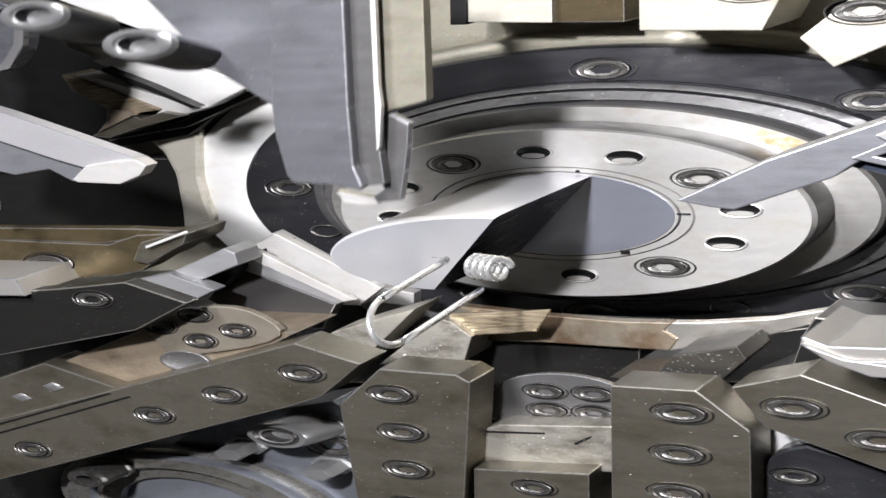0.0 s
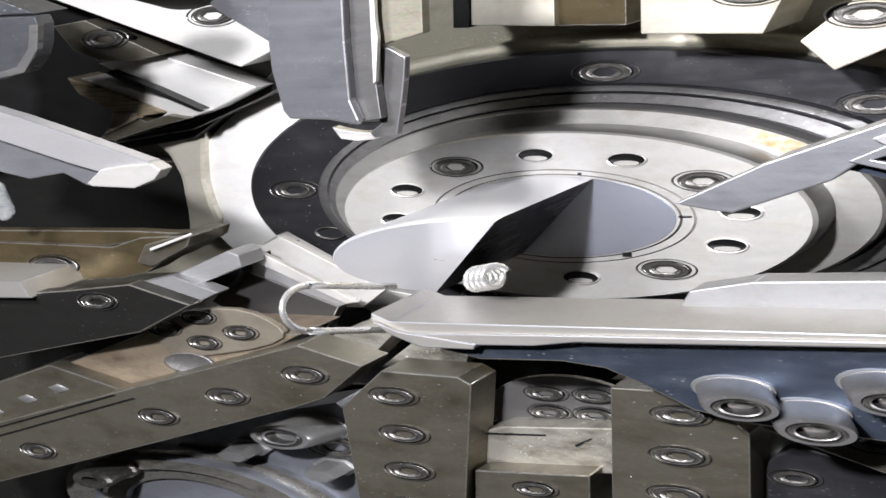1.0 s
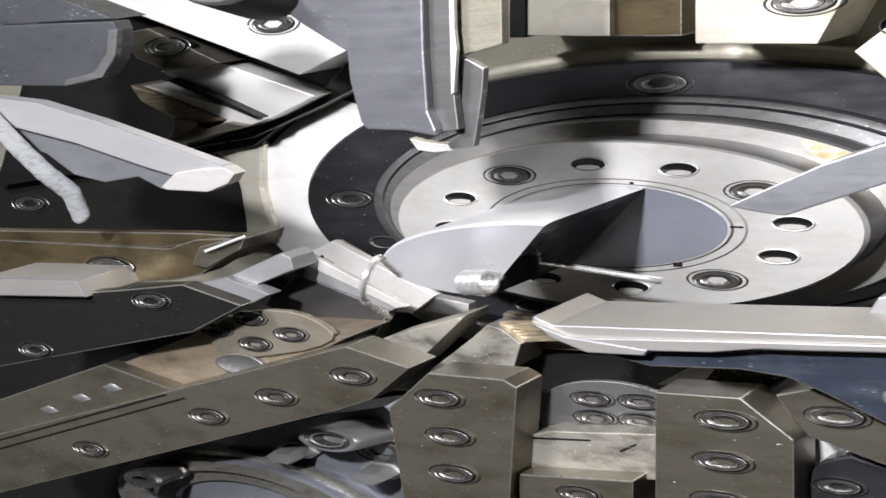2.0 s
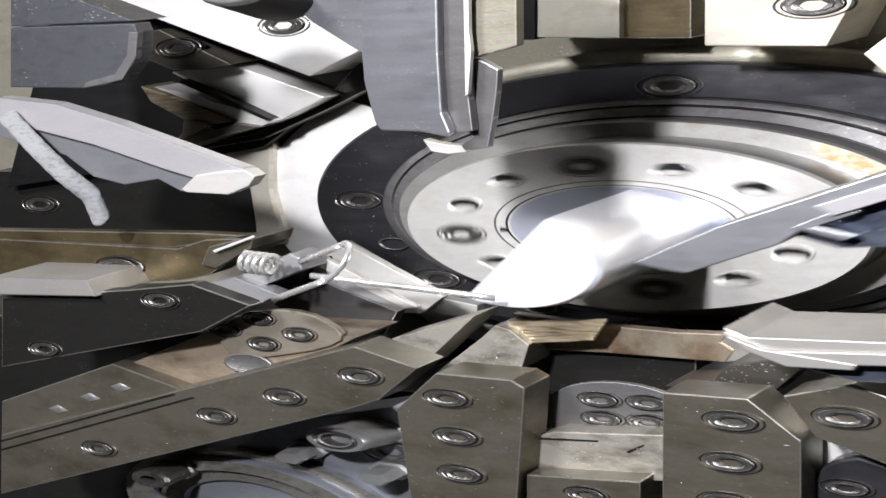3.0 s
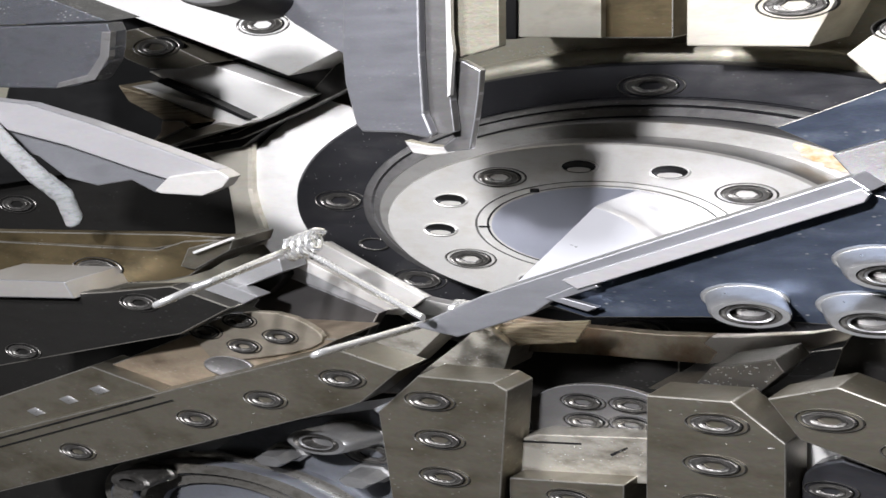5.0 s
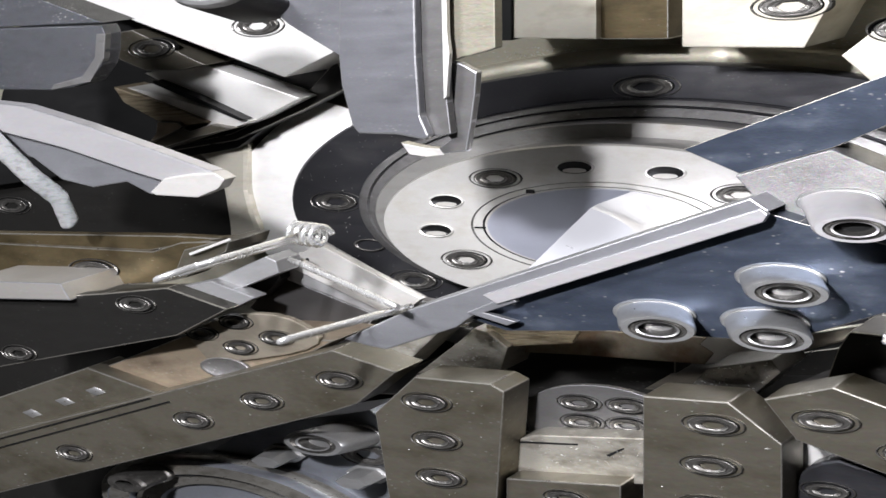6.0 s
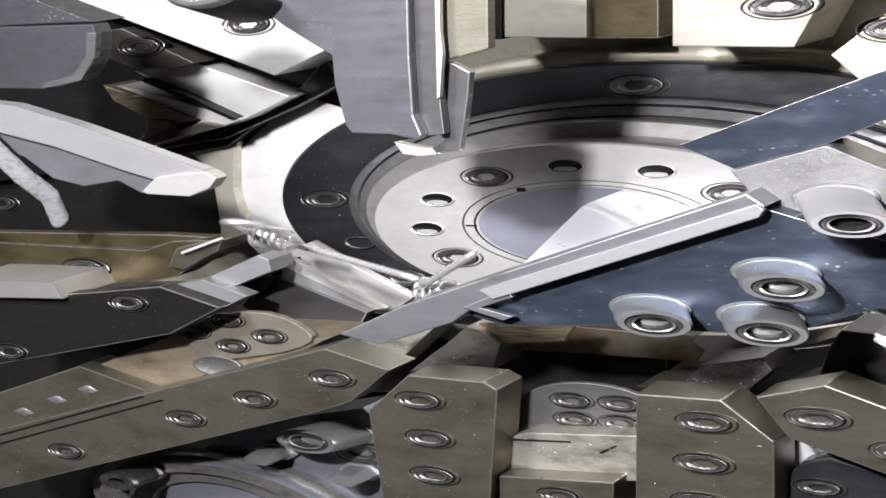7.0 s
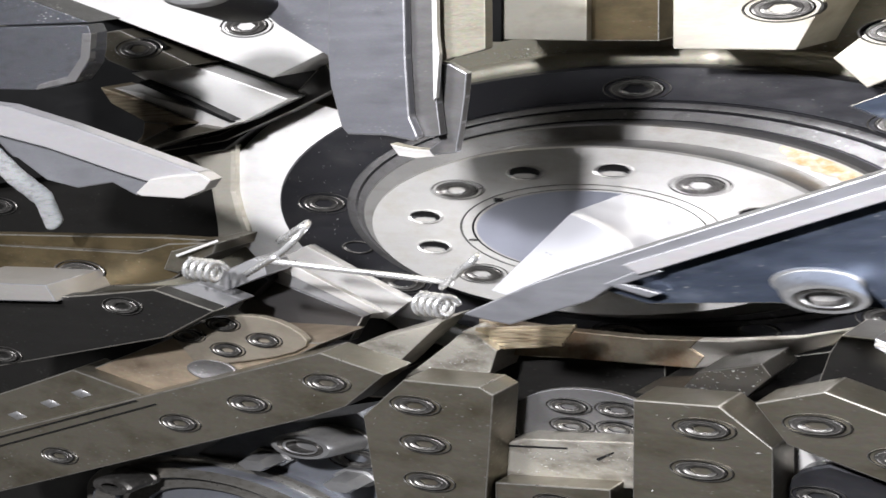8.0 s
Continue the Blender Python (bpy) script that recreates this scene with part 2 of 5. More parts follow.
def screw_mesh(name, r, head_mat, bore_mat):
    """A socket screw sunk in its counterbore: lip, dark groove, chamfered head, hexagon socket."""
    prof = [(r * 1.03, 0.03), (r * 1.015, -0.006), (r * 0.985, -0.010), (r * 0.955, -0.006), (r * 0.935, 0.030), (r * 0.83, 0.030), (r * 0.825, -0.004), (r * 0.79, -0.013), (r * 0.74, -0.016), (r * 0.70, -0.013), (r * 0.56, -0.013), (r * 0.53, -0.017), (r * 0.46, -0.013)]
    bm = lathe(prof, 36, mats=[1, 2, 2, 1, 1, 1, 1, 0, 2, 0, 0, 2])
    ring0 = [bm.verts.new((r * 0.46 * U * math.cos(radians(10 * i)), -0.013 * U, Q * r * 0.46 * U * math.sin(radians(10 * i)))) for i in range(36)]
    hexr = [r * 0.37 / max(abs(math.cos(radians((10 * i) % 60 - 30))), 0.5) * 0.9 for i in range(36)]
    ring1 = [bm.verts.new((hexr[i] * U * math.cos(radians(10 * i)), -0.011 * U, Q * hexr[i] * U * math.sin(radians(10 * i)))) for i in range(36)]
    ring2 = [bm.verts.new((hexr[i] * U * math.cos(radians(10 * i)), 0.02 * U, Q * hexr[i] * U * math.sin(radians(10 * i)))) for i in range(36)]
    c = bm.verts.new((0, 0.024 * U, 0))
    for i in range(36):
        j = (i + 1) % 36
        bm.faces.new((ring0[i], ring1[i], ring1[j], ring0[j]))
        bm.faces.new((ring1[i], ring2[i], ring2[j], ring1[j])).material_index = 1
        bm.faces.new((ring2[i], c, ring2[j])).material_index = 2
    me = bpy.data.meshes.new(name)
    bmesh.ops.remove_doubles(bm, verts=bm.verts, dist=1e-6)
    bmesh.ops.recalc_face_normals(bm, faces=bm.faces)
    for e in bm.edges:
        e.smooth = not (len(e.link_faces) == 2 and e.calc_face_angle(0) > radians(14))
    bm.to_mesh(me)
    bm.free()
    me.materials.append(head_mat)
    me.materials.append(bore_mat)
    me.materials.append(SCREW_EDGE)
    return me


SCREW_RAIL = screw_mesh("screw", 0.145, SCREW, RAIL_DARK)
SCREW_PLATE = screw_mesh("screw", 0.165, SCREW, BLACK)
SCREW_RING = screw_mesh("screw", 0.20, SCREW, BLACK)
SCREW_SMALL = screw_mesh("screw", 0.12, SCREW, BLACK)


def screws(parent, mesh, pts, y):
    made = []
    for x, z in pts:
        ob = new("screw", mesh)
        ob.location, ob.parent = (x, y * U, z), parent
        made.append(ob)
    return made


def cap_screw(parent, x, y, z, r=0.22, length=0.28, mat=None, shear=(0, 0), floor=0):
    """A proud cylinder-head screw with a washer and a hexagon socket."""
    prof = [(r * 1.0, 0.03), (r * 1.0, -0.03), (r * 1.01, -length + 0.035), (r * 0.99, -length + 0.012), (r * 0.94, -length), (r * 0.76, -length), (r * 0.70, -length + 0.012), (r * 0.60, -length + 0.012), (r * 0.57, -length), (r * 0.50, -length + 0.004), (r * 0.45, -length + 0.05), (0, -length + 0.046)]
    ob = part("screw", lathe(prof, 40, mats=[0, 0, 0, 0, 0, 2, 2, 2, 0, 2, floor]), [mat or SCREW_PALE, BLACK, SCREW], parent, "zinc socket cap screw")
    washer = part("washer", lathe([(r * 0.98, 0.02), (r * 1.10, 0.02), (r * 1.10, -0.008), (r * 1.07, -0.014), (r * 0.98, -0.014)], 40), SCREW_PALE, ob, "thin steel washer")
    for o in (ob, washer):
        for v in o.data.vertices:
            v.co.x -= shear[0] * v.co.y
            v.co.z -= shear[1] * v.co.y
        sharp(o)
    ob.location = (x, y * U, z)
    return ob


def thing(name, label, category, group="", kind="", at=(0, 0, 0)):
    ob = new(name)
    ob.location = at
    ob.empty_display_size = 0.01
    return tagged(ob, label, category, group, kind)


def block(name, pts, y0, y1, mat, label, category, screw=None, at=None, bevel=0.0005, group=""):
    """A machined block as a thing with a body and screws."""
    t = thing(name, label, category, group)
    part("body", prism(pts, y0, y1, bevel), mat, t)
    if screw:
        screws(t, screw, at, y0)
    return t


# ---- structure ----
bm = bmesh.new()
bmesh.ops.create_cube(bm, size=1.0)
bmesh.ops.scale(bm, vec=(3.2, 4.0, 2.4), verts=bm.verts)
bmesh.ops.translate(bm, vec=(0, -0.9, 0.2), verts=bm.verts)
tagged(mesh_ob("room", bm, PLASTER), "plain grey workshop room round the machine", "room", kind="structure")
tagged(mesh_ob("machine_face", prism([(-0.9, -0.995), (0.9, -0.995), (0.9, 0.6), (-0.9, 0.6)], 0.75, 6.0, 0), FACE), "pale machined steel front face of the machine", "machine face", kind="structure")
white = lathe([(2.4, 0.62), (2.97, 0.60), (3.0, 0.76)], 96, 138, 392)
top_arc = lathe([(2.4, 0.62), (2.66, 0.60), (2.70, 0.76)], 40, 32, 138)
collar = mesh_ob("face_collar", white, COLLAR)
part("collar_top", top_arc, FACE, collar, "olive-grey upper arc of the collar")
tagged(collar, "bright ground steel collar round the black ring", "collar", kind="structure")

# ---- turning head ----
ring = thing("bearing_ring", "blackened steel bearing ring with sunk socket screws", "ring")
sharp(part("ring_body", lathe([(2.45, 0.75), (2.45, 0.53), (2.42, 0.51), (1.90, 0.50), (1.88, 0.60), (1.30, 0.62)], 128), RING_BLACK, ring))
sharp(part("inner_step", lathe([(1.89, 0.6), (1.89, 0.475), (1.875, 0.46), (1.80, 0.44), (1.79, 0.455), (1.775, 0.455), (1.765, 0.42), (1.64, 0.385), (1.63, 0.40), (1.45, 0.40)], 128, mats=[1, 1, 0, 0, 1, 1, 0, 0, 1]), [STEP_ROUGH, RING_BLACK], ring, "pitted dark stepped inner ring"))
screws(ring, SCREW_RING, [(2.08 * U * math.cos(radians(a)), 2.08 * Q * U * math.sin(radians(a))) for a in (0, 44, 88, 134, 178, 222, 267, 312)], 0.505)
for a in (202, 245, 290):
    h = part("dowel_hole", lathe([(0.12, 0.52), (0.12, 0.49), (0.10, 0.49), (0.095, 0.53), (0, 0.53)], 24, cx=2.0 * U * math.cos(radians(a)), cz=2.0 * Q * U * math.sin(radians(a))), [SCREW], ring)

head = thing("turning_head", "bright ground steel face plate with four screws and eight holes", "face plate")
sharp(part("plate", lathe([(1.61, 0.6), (1.61, 0.27), (1.59, 0.25), (1.37, 0.24), (1.365, 0.025), (1.345, 0.0), (0.765, 0.0), (0.758, 0.012), (0.75, 0.0), (0.69, 0.0), (0.683, 0.02), (0.675, 0.0), (0.0, 0.0)], 128, mats=[1, 3, 3, 1, 0, 0, 1, 0, 0, 2, 0, 0]), [PLATE, STEP_GREY, RING_BLACK, FLANGE], head))
sharp(part("quill_seat", lathe([(0.66, 0.01), (0.655, -0.006), (0.0, -0.006)], 72), SEAT, head, "polished round seat of the quill"))
PLATE_PARTS = []
# Hole: raised rim, black disc for its dark, pale ellipse for its lit wall.
bm = lathe([(0.120, 0.004), (0.112, -0.010), (0.106, -0.011), (0.100, -0.003), (0, -0.003)], 36, mats=[0, 0, 0, 1])
lit = [bm.verts.new((0.070 * U * math.cos(radians(15 * i)), -0.0045 * U, Q * U * (0.040 * math.sin(radians(15 * i)) - 0.050))) for i in range(24)]
bm.faces.new(lit)
hole_me = part("hole", bm, [PLATE, BLACK], head)
for k in range(12):
    a = 125.6 - 30 * k
    if k % 3 == 0:
        ob = new("screw", SCREW_PLATE)
        ob.parent = head
    elif k == 1:
        ob = hole_me
    else:
        ob = new("hole", hole_me.data)
        ob.parent = head
    PLATE_PARTS.append((ob, a, 1.0))

for a, w, h in ((2, 0.035, 0.004), (-58, 0.025, 0.010), (78, 0.010, 0.006)):
    bm = prism([(-w * U, -h * U), (w * U, -h * U), (w * U, h * U), (-w * U, h * U)], -0.006, 0.01, 0)
    PLATE_PARTS.append((part("index_mark", bm, BLACK, head, "short black index mark"), a, 0.705))

bm = bmesh.new()
inner, outer = [], []
for i in range(33):
    a = radians(26 + 26 * i / 32)
    edge = 1.43 - 0.05 * noise.noise((i * 0.31, 2.0, 0.0)) + 0.12 * abs(i / 16 - 1) ** 3
    inner.append(bm.verts.new((edge * U * math.cos(a), 0.236 * U, Q * edge * U * math.sin(a))))
    outer.append(bm.verts.new((1.58 * U * math.cos(a), 0.244 * U, Q * 1.58 * U * math.sin(a))))
for i in range(32):
    bm.faces.new((inner[i], outer[i], outer[i + 1], inner[i + 1]))
part("rust_patch", bm, RUST, head, "thin brown rust patch on the rim")

quill = thing("quill", "polished half-round wire guide quill cut along its length", "wire guide")
bm = bmesh.new()
out = []
for i in range(41):
    a = 70 + 180 * i / 40
    out.append((a, 0.66))
rows_ = []
for k, sc in ((0, 1.0), (0.94, 0.985), (0.975, 0.965), (1.0, 0.93)):
    ring_ = []
    for a, r in out:
        u, v = sc * r * math.cos(radians(a)), sc * r * math.sin(radians(a))
        end = -0.89 - 0.18 * v + 0.30 * u
        ring_.append(bm.verts.new((u * U, (0.02 + (end - 0.02) * k) * U, Q * v * U)))
    rows_.append(ring_)
flat_quads = []
for k in range(3):
    for i in range(40):
        bm.faces.new((rows_[k][i], rows_[k + 1][i], rows_[k + 1][i + 1], rows_[k][i + 1])).smooth = True
    flat_quads.append([rows_[a][b].co.copy() for a, b in ((k, 40), (k + 1, 40), (k + 1, 0), (k, 0))])
bm.faces.new(rows_[3])
bm.faces.new(list(reversed(rows_[0])))
sharp(part("quill_body", bm, POLISHED, quill), 25)
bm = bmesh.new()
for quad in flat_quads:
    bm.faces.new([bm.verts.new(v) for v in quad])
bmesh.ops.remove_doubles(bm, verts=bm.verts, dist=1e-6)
part("flat", bm, FLAT, quill, "flat side with its dark reflection put in the colour")

# ---- lower slides ----
G = "slide rails round the head"
block("slide_rail", [(-0.2817, -0.0864), (-0.0614, -0.0290), (-0.0313, -0.0353), (-0.0518, -0.0495), (-0.0691, -0.0551), (-0.2883, -0.1162)], -1.25, -1.03, RAIL, "oily dark steel slide rail with a chamfered end and sunk screws", "slide rail", SCREW_RAIL, [(-0.0593, -0.0405), (-0.0999, -0.0522), (-0.1390, -0.0638), (-0.2144, -0.0858)], group=G)
lower_rail = bpy.data.objects["slide_rail"]
part("groove", prism([(-0.2820, -0.0890), (-0.1635, -0.0563), (-0.1618, -0.0565), (-0.2824, -0.0897)], -1.256, -1.24, 0), BLACK, lower_rail, "thin dark groove")
part("groove", prism([(-0.2831, -0.0934), (-0.1521, -0.0568), (-0.1510, -0.0571), (-0.2834, -0.0941)], -1.256, -1.24, 0), BLACK, lower_rail, "thin dark groove")
# The shade on this rail is in its near-black colour.
block("slide_rail", [(-0.2744, -0.0532), (-0.2670, -0.0196), (-0.1824, -0.0123), (-0.1450, -0.0082), (-0.1128, -0.0156), (-0.1427, -0.0283)], -1.25, -1.15, RAIL_DARK, "oily slide rail with a ground end, its shade put in the near-black colour", "slide rail", SCREW_RAIL, [(-0.1638, -0.0160), (-0.2415, -0.0422)], group=G)
block("slide_rail", [(-0.0435, -0.0522), (-0.0232, -0.0366), (0.0101, -0.0366), (0.0158, -0.0391), (0.0054, -0.0983), (-0.0397, -0.1045)], -1.25, -1.03, RAIL, "oily dark steel slide rail standing on end with sunk screws", "slide rail", SCREW_RAIL, [(-0.0188, -0.0458), (-0.0159, -0.0602), (-0.0155, -0.0746), (-0.0156, -0.0888)], group=G)
block("slide_rail", [(0.0717, -0.0360), (0.1029, -0.0355), (0.1209, -0.0480), (0.1189, -0.0826), (0.0674, -0.0897)], -1.25, -1.03, RAIL, "oily dark steel slide rail with one chamfered corner", "slide rail", SCREW_RAIL, [(0.0971, -0.0436), (0.0953, -0.0579), (0.0933, -0.0718)], group=G)
block("slide_rail", [(0.1153, -0.0335), (0.1391, -0.0276), (0.1812, -0.0399), (0.1805, -0.0614), (0.1258, -0.0462)], -1.25, -1.03, RAIL, "oily slide rail with a pointed end", "slide rail", SCREW_RAIL, [(0.1361, -0.0387), (0.1636, -0.0470)], group=G)
block("slider", [(0.0105, -0.0615), (0.0181, -0.0590), (0.0634, -0.0558), (0.0650, -0.0726), (0.0526, -0.0734), (0.0055, -0.0761), (0.0090, -0.0690)], -1.08, -0.7, SCRATCHED, "pale scratched steel slider plate between two rails", "slider")
for pts in ([(0.0119, -0.0619), (0.0364, -0.0605), (0.0364, -0.0611), (0.0118, -0.0627)], [(0.0478, -0.0634), (0.0549, -0.0601), (0.0553, -0.0605), (0.0486, -0.0641)]):
    part("scratch", prism(pts, -1.0825, -1.07, 0), BLACK, bpy.data.objects["slider"], "dark scratch")
block("clamp_block", [(0.0108, -0.0732), (0.0582, -0.0704), (0.0564, -0.0927), (0.0081, -0.0993)], -1.2, -0.8, RAIL, "oily dark clamp block under the slider", "clamp block", SCREW_SMALL, [(0.0357, -0.0776)])
tool_plate = thing("tool_plate", "round-ended steel plate with four sunk screws", "tool plate")
part("body", prism([(0.0400 + 0.0325 * math.cos(radians(a)), -0.0545 + 0.0129 * math.sin(radians(a))) for a in range(20, 191, 9)] + [(0.0100, -0.0630), (0.0700, -0.0590)], -0.95, -0.92, 0.0002), STEP_GREY, tool_plate)
screws(tool_plate, SCREW_SMALL, [(0.0320, -0.0485), (0.0328, -0.0557), (0.0521, -0.0480), (0.0515, -0.0553)], -0.95)
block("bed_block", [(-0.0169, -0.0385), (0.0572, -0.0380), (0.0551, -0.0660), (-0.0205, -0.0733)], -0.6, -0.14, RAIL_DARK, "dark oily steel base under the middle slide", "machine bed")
# Dark filler: its colour stands for the shade under the slides.
block("bed", [(-0.0570, -0.0557), (0.0821, -0.0481), (0.1483, -0.0356), (0.1470, -0.0744), (-0.0593, -0.0785)], 0.1, 0.7, RAIL_DARK, "oily lower bed of the machine, darkened for the shade under the slides", "machine bed")
bar_end = thing("layered_bar", "stack of thin bronze-coloured layers under the ring", "bar")
for k in range(7):
    z0, z1 = -0.0252 - 0.0012 * k, -0.0264 - 0.0012 * k
    left, right = -0.0180 + 0.0020 * abs(k - 2), 0.0299 - 0.0010 * k
    wave = [(left + (right - left) * i / 8, 0.00012 * math.sin(1.9 * i + 2.3 * k) + 0.0036 * i / 8) for i in range(9)]
    part("layer", prism([(x, z0 + w) for x, w in wave] + [(x, z1 + w) for x, w in reversed(wave)], -0.80 - 0.0015 * (k * 5 % 3), -0.78, 0.0002), WORN_BRONZE, bar_end)
block("bed_lip", [(-0.0197, -0.0248), (0.0174, -0.0269), (0.0521, -0.0278), (0.0735, -0.0272), (0.0699, -0.0303), (0.0752, -0.0332), (0.0713, -0.0378), (0.0209, -0.0377), (-0.0112, -0.0385), (-0.0207, -0.0328)], -0.66, -0.6, RUSTY_LIP, "rust-stained bright lip of the machine bed under the ring", "bed lip")
# Separate brighter piece: the lip's reflection as colour.
part("bright_end", prism([(0.0733, -0.0273), (0.0850, -0.0267), (0.1111, -0.0240), (0.1382, -0.0183), (0.1361, -0.0223), (0.1031, -0.0321), (0.0711, -0.0379), (0.0750, -0.0333), (0.0697, -0.0304)], -0.655, -0.6), LIP_BRIGHT, bpy.data.objects["bed_lip"], "right end of the lip, its bright reflection put in the colour")
block("slide_end", [(-0.0470, -0.0463), (-0.0242, -0.0311), (-0.0171, -0.0257), (-0.0108, -0.0269), (-0.0024, -0.0324), (-0.0067, -0.0422)], -0.85, -0.6, SCRATCHED, "worn pale end of a slide bed", "slide end")
# Dark colour here stands for shadow under the forming tool.
block("slide_end", [(0.0577, -0.0448), (0.0614, -0.0407), (0.0912, -0.0380), (0.0885, -0.0454)], -0.85, -0.5, RAIL_DARK, "oily end of a slide bed, darkened for the tool shadow", "slide end")
block("slide_end", [(-0.0798, -0.0440), (-0.0684, -0.0343), (-0.0259, -0.0222), (-0.0558, -0.0458)], -0.85, -0.6, SCRATCHED, "worn end of a slide bed at the ring", "slide end")
block("slider", [(-0.2491, -0.0651), (-0.1485, -0.0310), (-0.0727, -0.0300), (-0.1038, -0.0438), (-0.1768, -0.0618), (-0.2969, -0.1056)], -1.05, -0.7, SLIDER, "brown stained steel slider between its rails", "slider")
upper_plate = thing("tool_plate", "round-ended pale plate with four rusty sunk screws", "tool plate")
part("body", prism([(-0.1511, -0.0325), (-0.1450, -0.0287), (-0.1379, -0.0259), (-0.1300, -0.0235), (-0.1204, -0.0216), (-0.1111, -0.0206), (-0.1021, -0.0206), (-0.0939, -0.0218), (-0.0872, -0.0240), (-0.0818, -0.0267), (-0.0793, -0.0291), (-0.0802, -0.0314), (-0.0863, -0.0342), (-0.0970, -0.0370), (-0.1140, -0.0400), (-0.1395, -0.0440)], -1.07, -1.03, 0.0005), PALE_PLATE, upper_plate)
screws(upper_plate, SCREW_SMALL, [(-0.1227, -0.0248), (-0.1425, -0.0308), (-0.1014, -0.0302), (-0.1216, -0.0355)], -1.07)
block("gib_plate", [(-0.2883, -0.0729), (-0.2080, -0.0487), (-0.1650, -0.0573), (-0.2936, -0.0971)], -1.15, -0.9, RAIL, "dark gib plate with punched marks", "gib plate")
block("end_plate", [(-0.1645, -0.0145), (-0.1396, -0.0095), (-0.1275, -0.0126), (-0.1156, -0.0158), (-0.1301, -0.0216)], -1.0, -0.9, MATTE_GREY, "ground grey end plate of a slide rail", "end plate")
block("end_plate", [(-0.1463, -0.0116), (-0.1118, 0.0007), (-0.1066, -0.0010), (-0.1055, -0.0061), (-0.1308, -0.0143)], -0.94, -0.75, MATTE_GREY, "ground grey stepped end of a slide", "end plate")
# A solid block; its black is the shade of the notch.
block("slide_notch", [(-0.1448, -0.0170), (-0.1157, -0.0065), (-0.1152, -0.0113), (-0.1291, -0.0211), (-0.1323, -0.0213)], -0.8, -0.3, BLACK, "solid black block as the shade in a notch beside a slide wall", "slide notch")
block("slide_wall", [(-0.1218, -0.0121), (-0.0735, -0.0260), (-0.0818, -0.0369), (-0.1122, -0.0388), (-0.1421, -0.0269), (-0.1246, -0.0120)], -0.7, -0.62, WALL_DARK, "dark inner wall of a slide", "slide wall")
pocket = bpy.data.objects["slide_wall"]
part("top_face", prism([(-0.1228, -0.0050), (-0.1183, -0.0039), (-0.0645, -0.0232), (-0.0722, -0.0257), (-0.1204, -0.0120)], -0.72, -0.66), MATTE_GREY, pocket, "ground grey top face with a bright edge")
part("bright_strip", prism([(-0.1216, -0.0046), (-0.1103, -0.0032), (-0.0616, -0.0230), (-0.0675, -0.0240)], -0.735, -0.70, 0.0003), LIP_GREY, pocket, "narrow pale strip along the top face")
block("housing_lip", [(-0.1674, -0.0190), (-0.1546, -0.0127), (-0.1295, -0.0241), (-0.0990, -0.0364), (-0.1060, -0.0419), (-0.1123, -0.0417)], 0.1, 0.2, LIP_GREY, "machined housing lip under the ring", "housing")
part("lower_run", prism([(-0.1006, -0.0364), (-0.0808, -0.0388), (-0.0816, -0.0453), (-0.1125, -0.0433)], 0.12, 0.2), LIP_GREY, bpy.data.objects["housing_lip"])
part("inner_slope", prism([(-0.1342, -0.0075), (-0.1189, -0.0043), (-0.1099, -0.0004), (-0.0586, -0.0219), (-0.0710, -0.0297), (-0.0830, -0.0298), (-0.1130, -0.0183)], -0.55, -0.5, 0.0003), LIP_GREY, bpy.data.objects["housing_lip"])
# Next two ends have the tool's shadow put into their colour.
block("slide_end", [(0.0599, -0.0407), (0.0782, -0.0384), (0.0851, -0.0312), (0.1089, -0.0265), (0.1121, -0.0308), (0.0985, -0.0421)], -0.98, -0.7, SPECK_DARK, "speckled worn bed of a slide, darkened for the tool shadow", "slide end")
block("slide_end", [(0.1048, -0.0428), (0.1255, -0.0334), (0.1299, -0.0228), (0.1341, -0.0170), (0.1642, -0.0186), (0.1820, -0.0268), (0.1561, -0.0384)], -0.9, -0.6, RAIL_DARK, "worn corner of a slide bed, darkened for the tool shadow", "slide end")
# Wide dark backing whose colour gives the shade between the rails.
block("lower_bed", [(-0.4313, -0.0550), (-0.1741, -0.0410), (-0.1124, -0.0711), (-0.0350, -0.0673), (0.0948, -0.0565), (0.1576, -0.0493), (0.1554, -0.1141), (-0.4679, -0.2052)], -0.3, 0.7, RAIL_DARK, "oily lower machine bed, darkened for the shade between the rails", "machine bed")

# ---- left and upper slides ----
block("guide_rail", [(-0.3040, 0.0011), (-0.1795, -0.0000), (-0.1620, 0.0045), (-0.1328, 0.0060), (-0.1343, 0.0021), (-0.1623, -0.0111), (-0.1761, -0.0137), (-0.3098, -0.0249)], -0.9, -0.72, BRASS, "oily yellowish guide rail with a stepped end", "guide rail")
rail = bpy.data.objects["guide_rail"]
part("upper_strip", prism([(-0.3070, 0.0050), (-0.1662, 0.0069), (-0.1387, 0.0064), (-0.1636, 0.0030), (-0.1826, -0.0000), (-0.3080, 0.0006)], -0.88, -0.8), BRASS, rail, "oily upper strip")
part("pin", prism([(-0.1534, 0.0010), (-0.1293, 0.0081), (-0.1287, 0.0072), (-0.1528, 0.0000)], -0.96, -0.95, 0.0002), STEEL_WHITE, rail, "thin bright pin")
screws(rail, SCREW_RING, [(-0.2175, -0.0095)], -0.905)
part("end_cap", prism([(-0.1581, 0.0019), (-0.1401, 0.0058), (-0.1318, 0.0060), (-0.1344, 0.0016), (-0.1557, -0.0074), (-0.1638, -0.0062)], -0.93, -0.6), RAIL, rail, "stepped end cap")
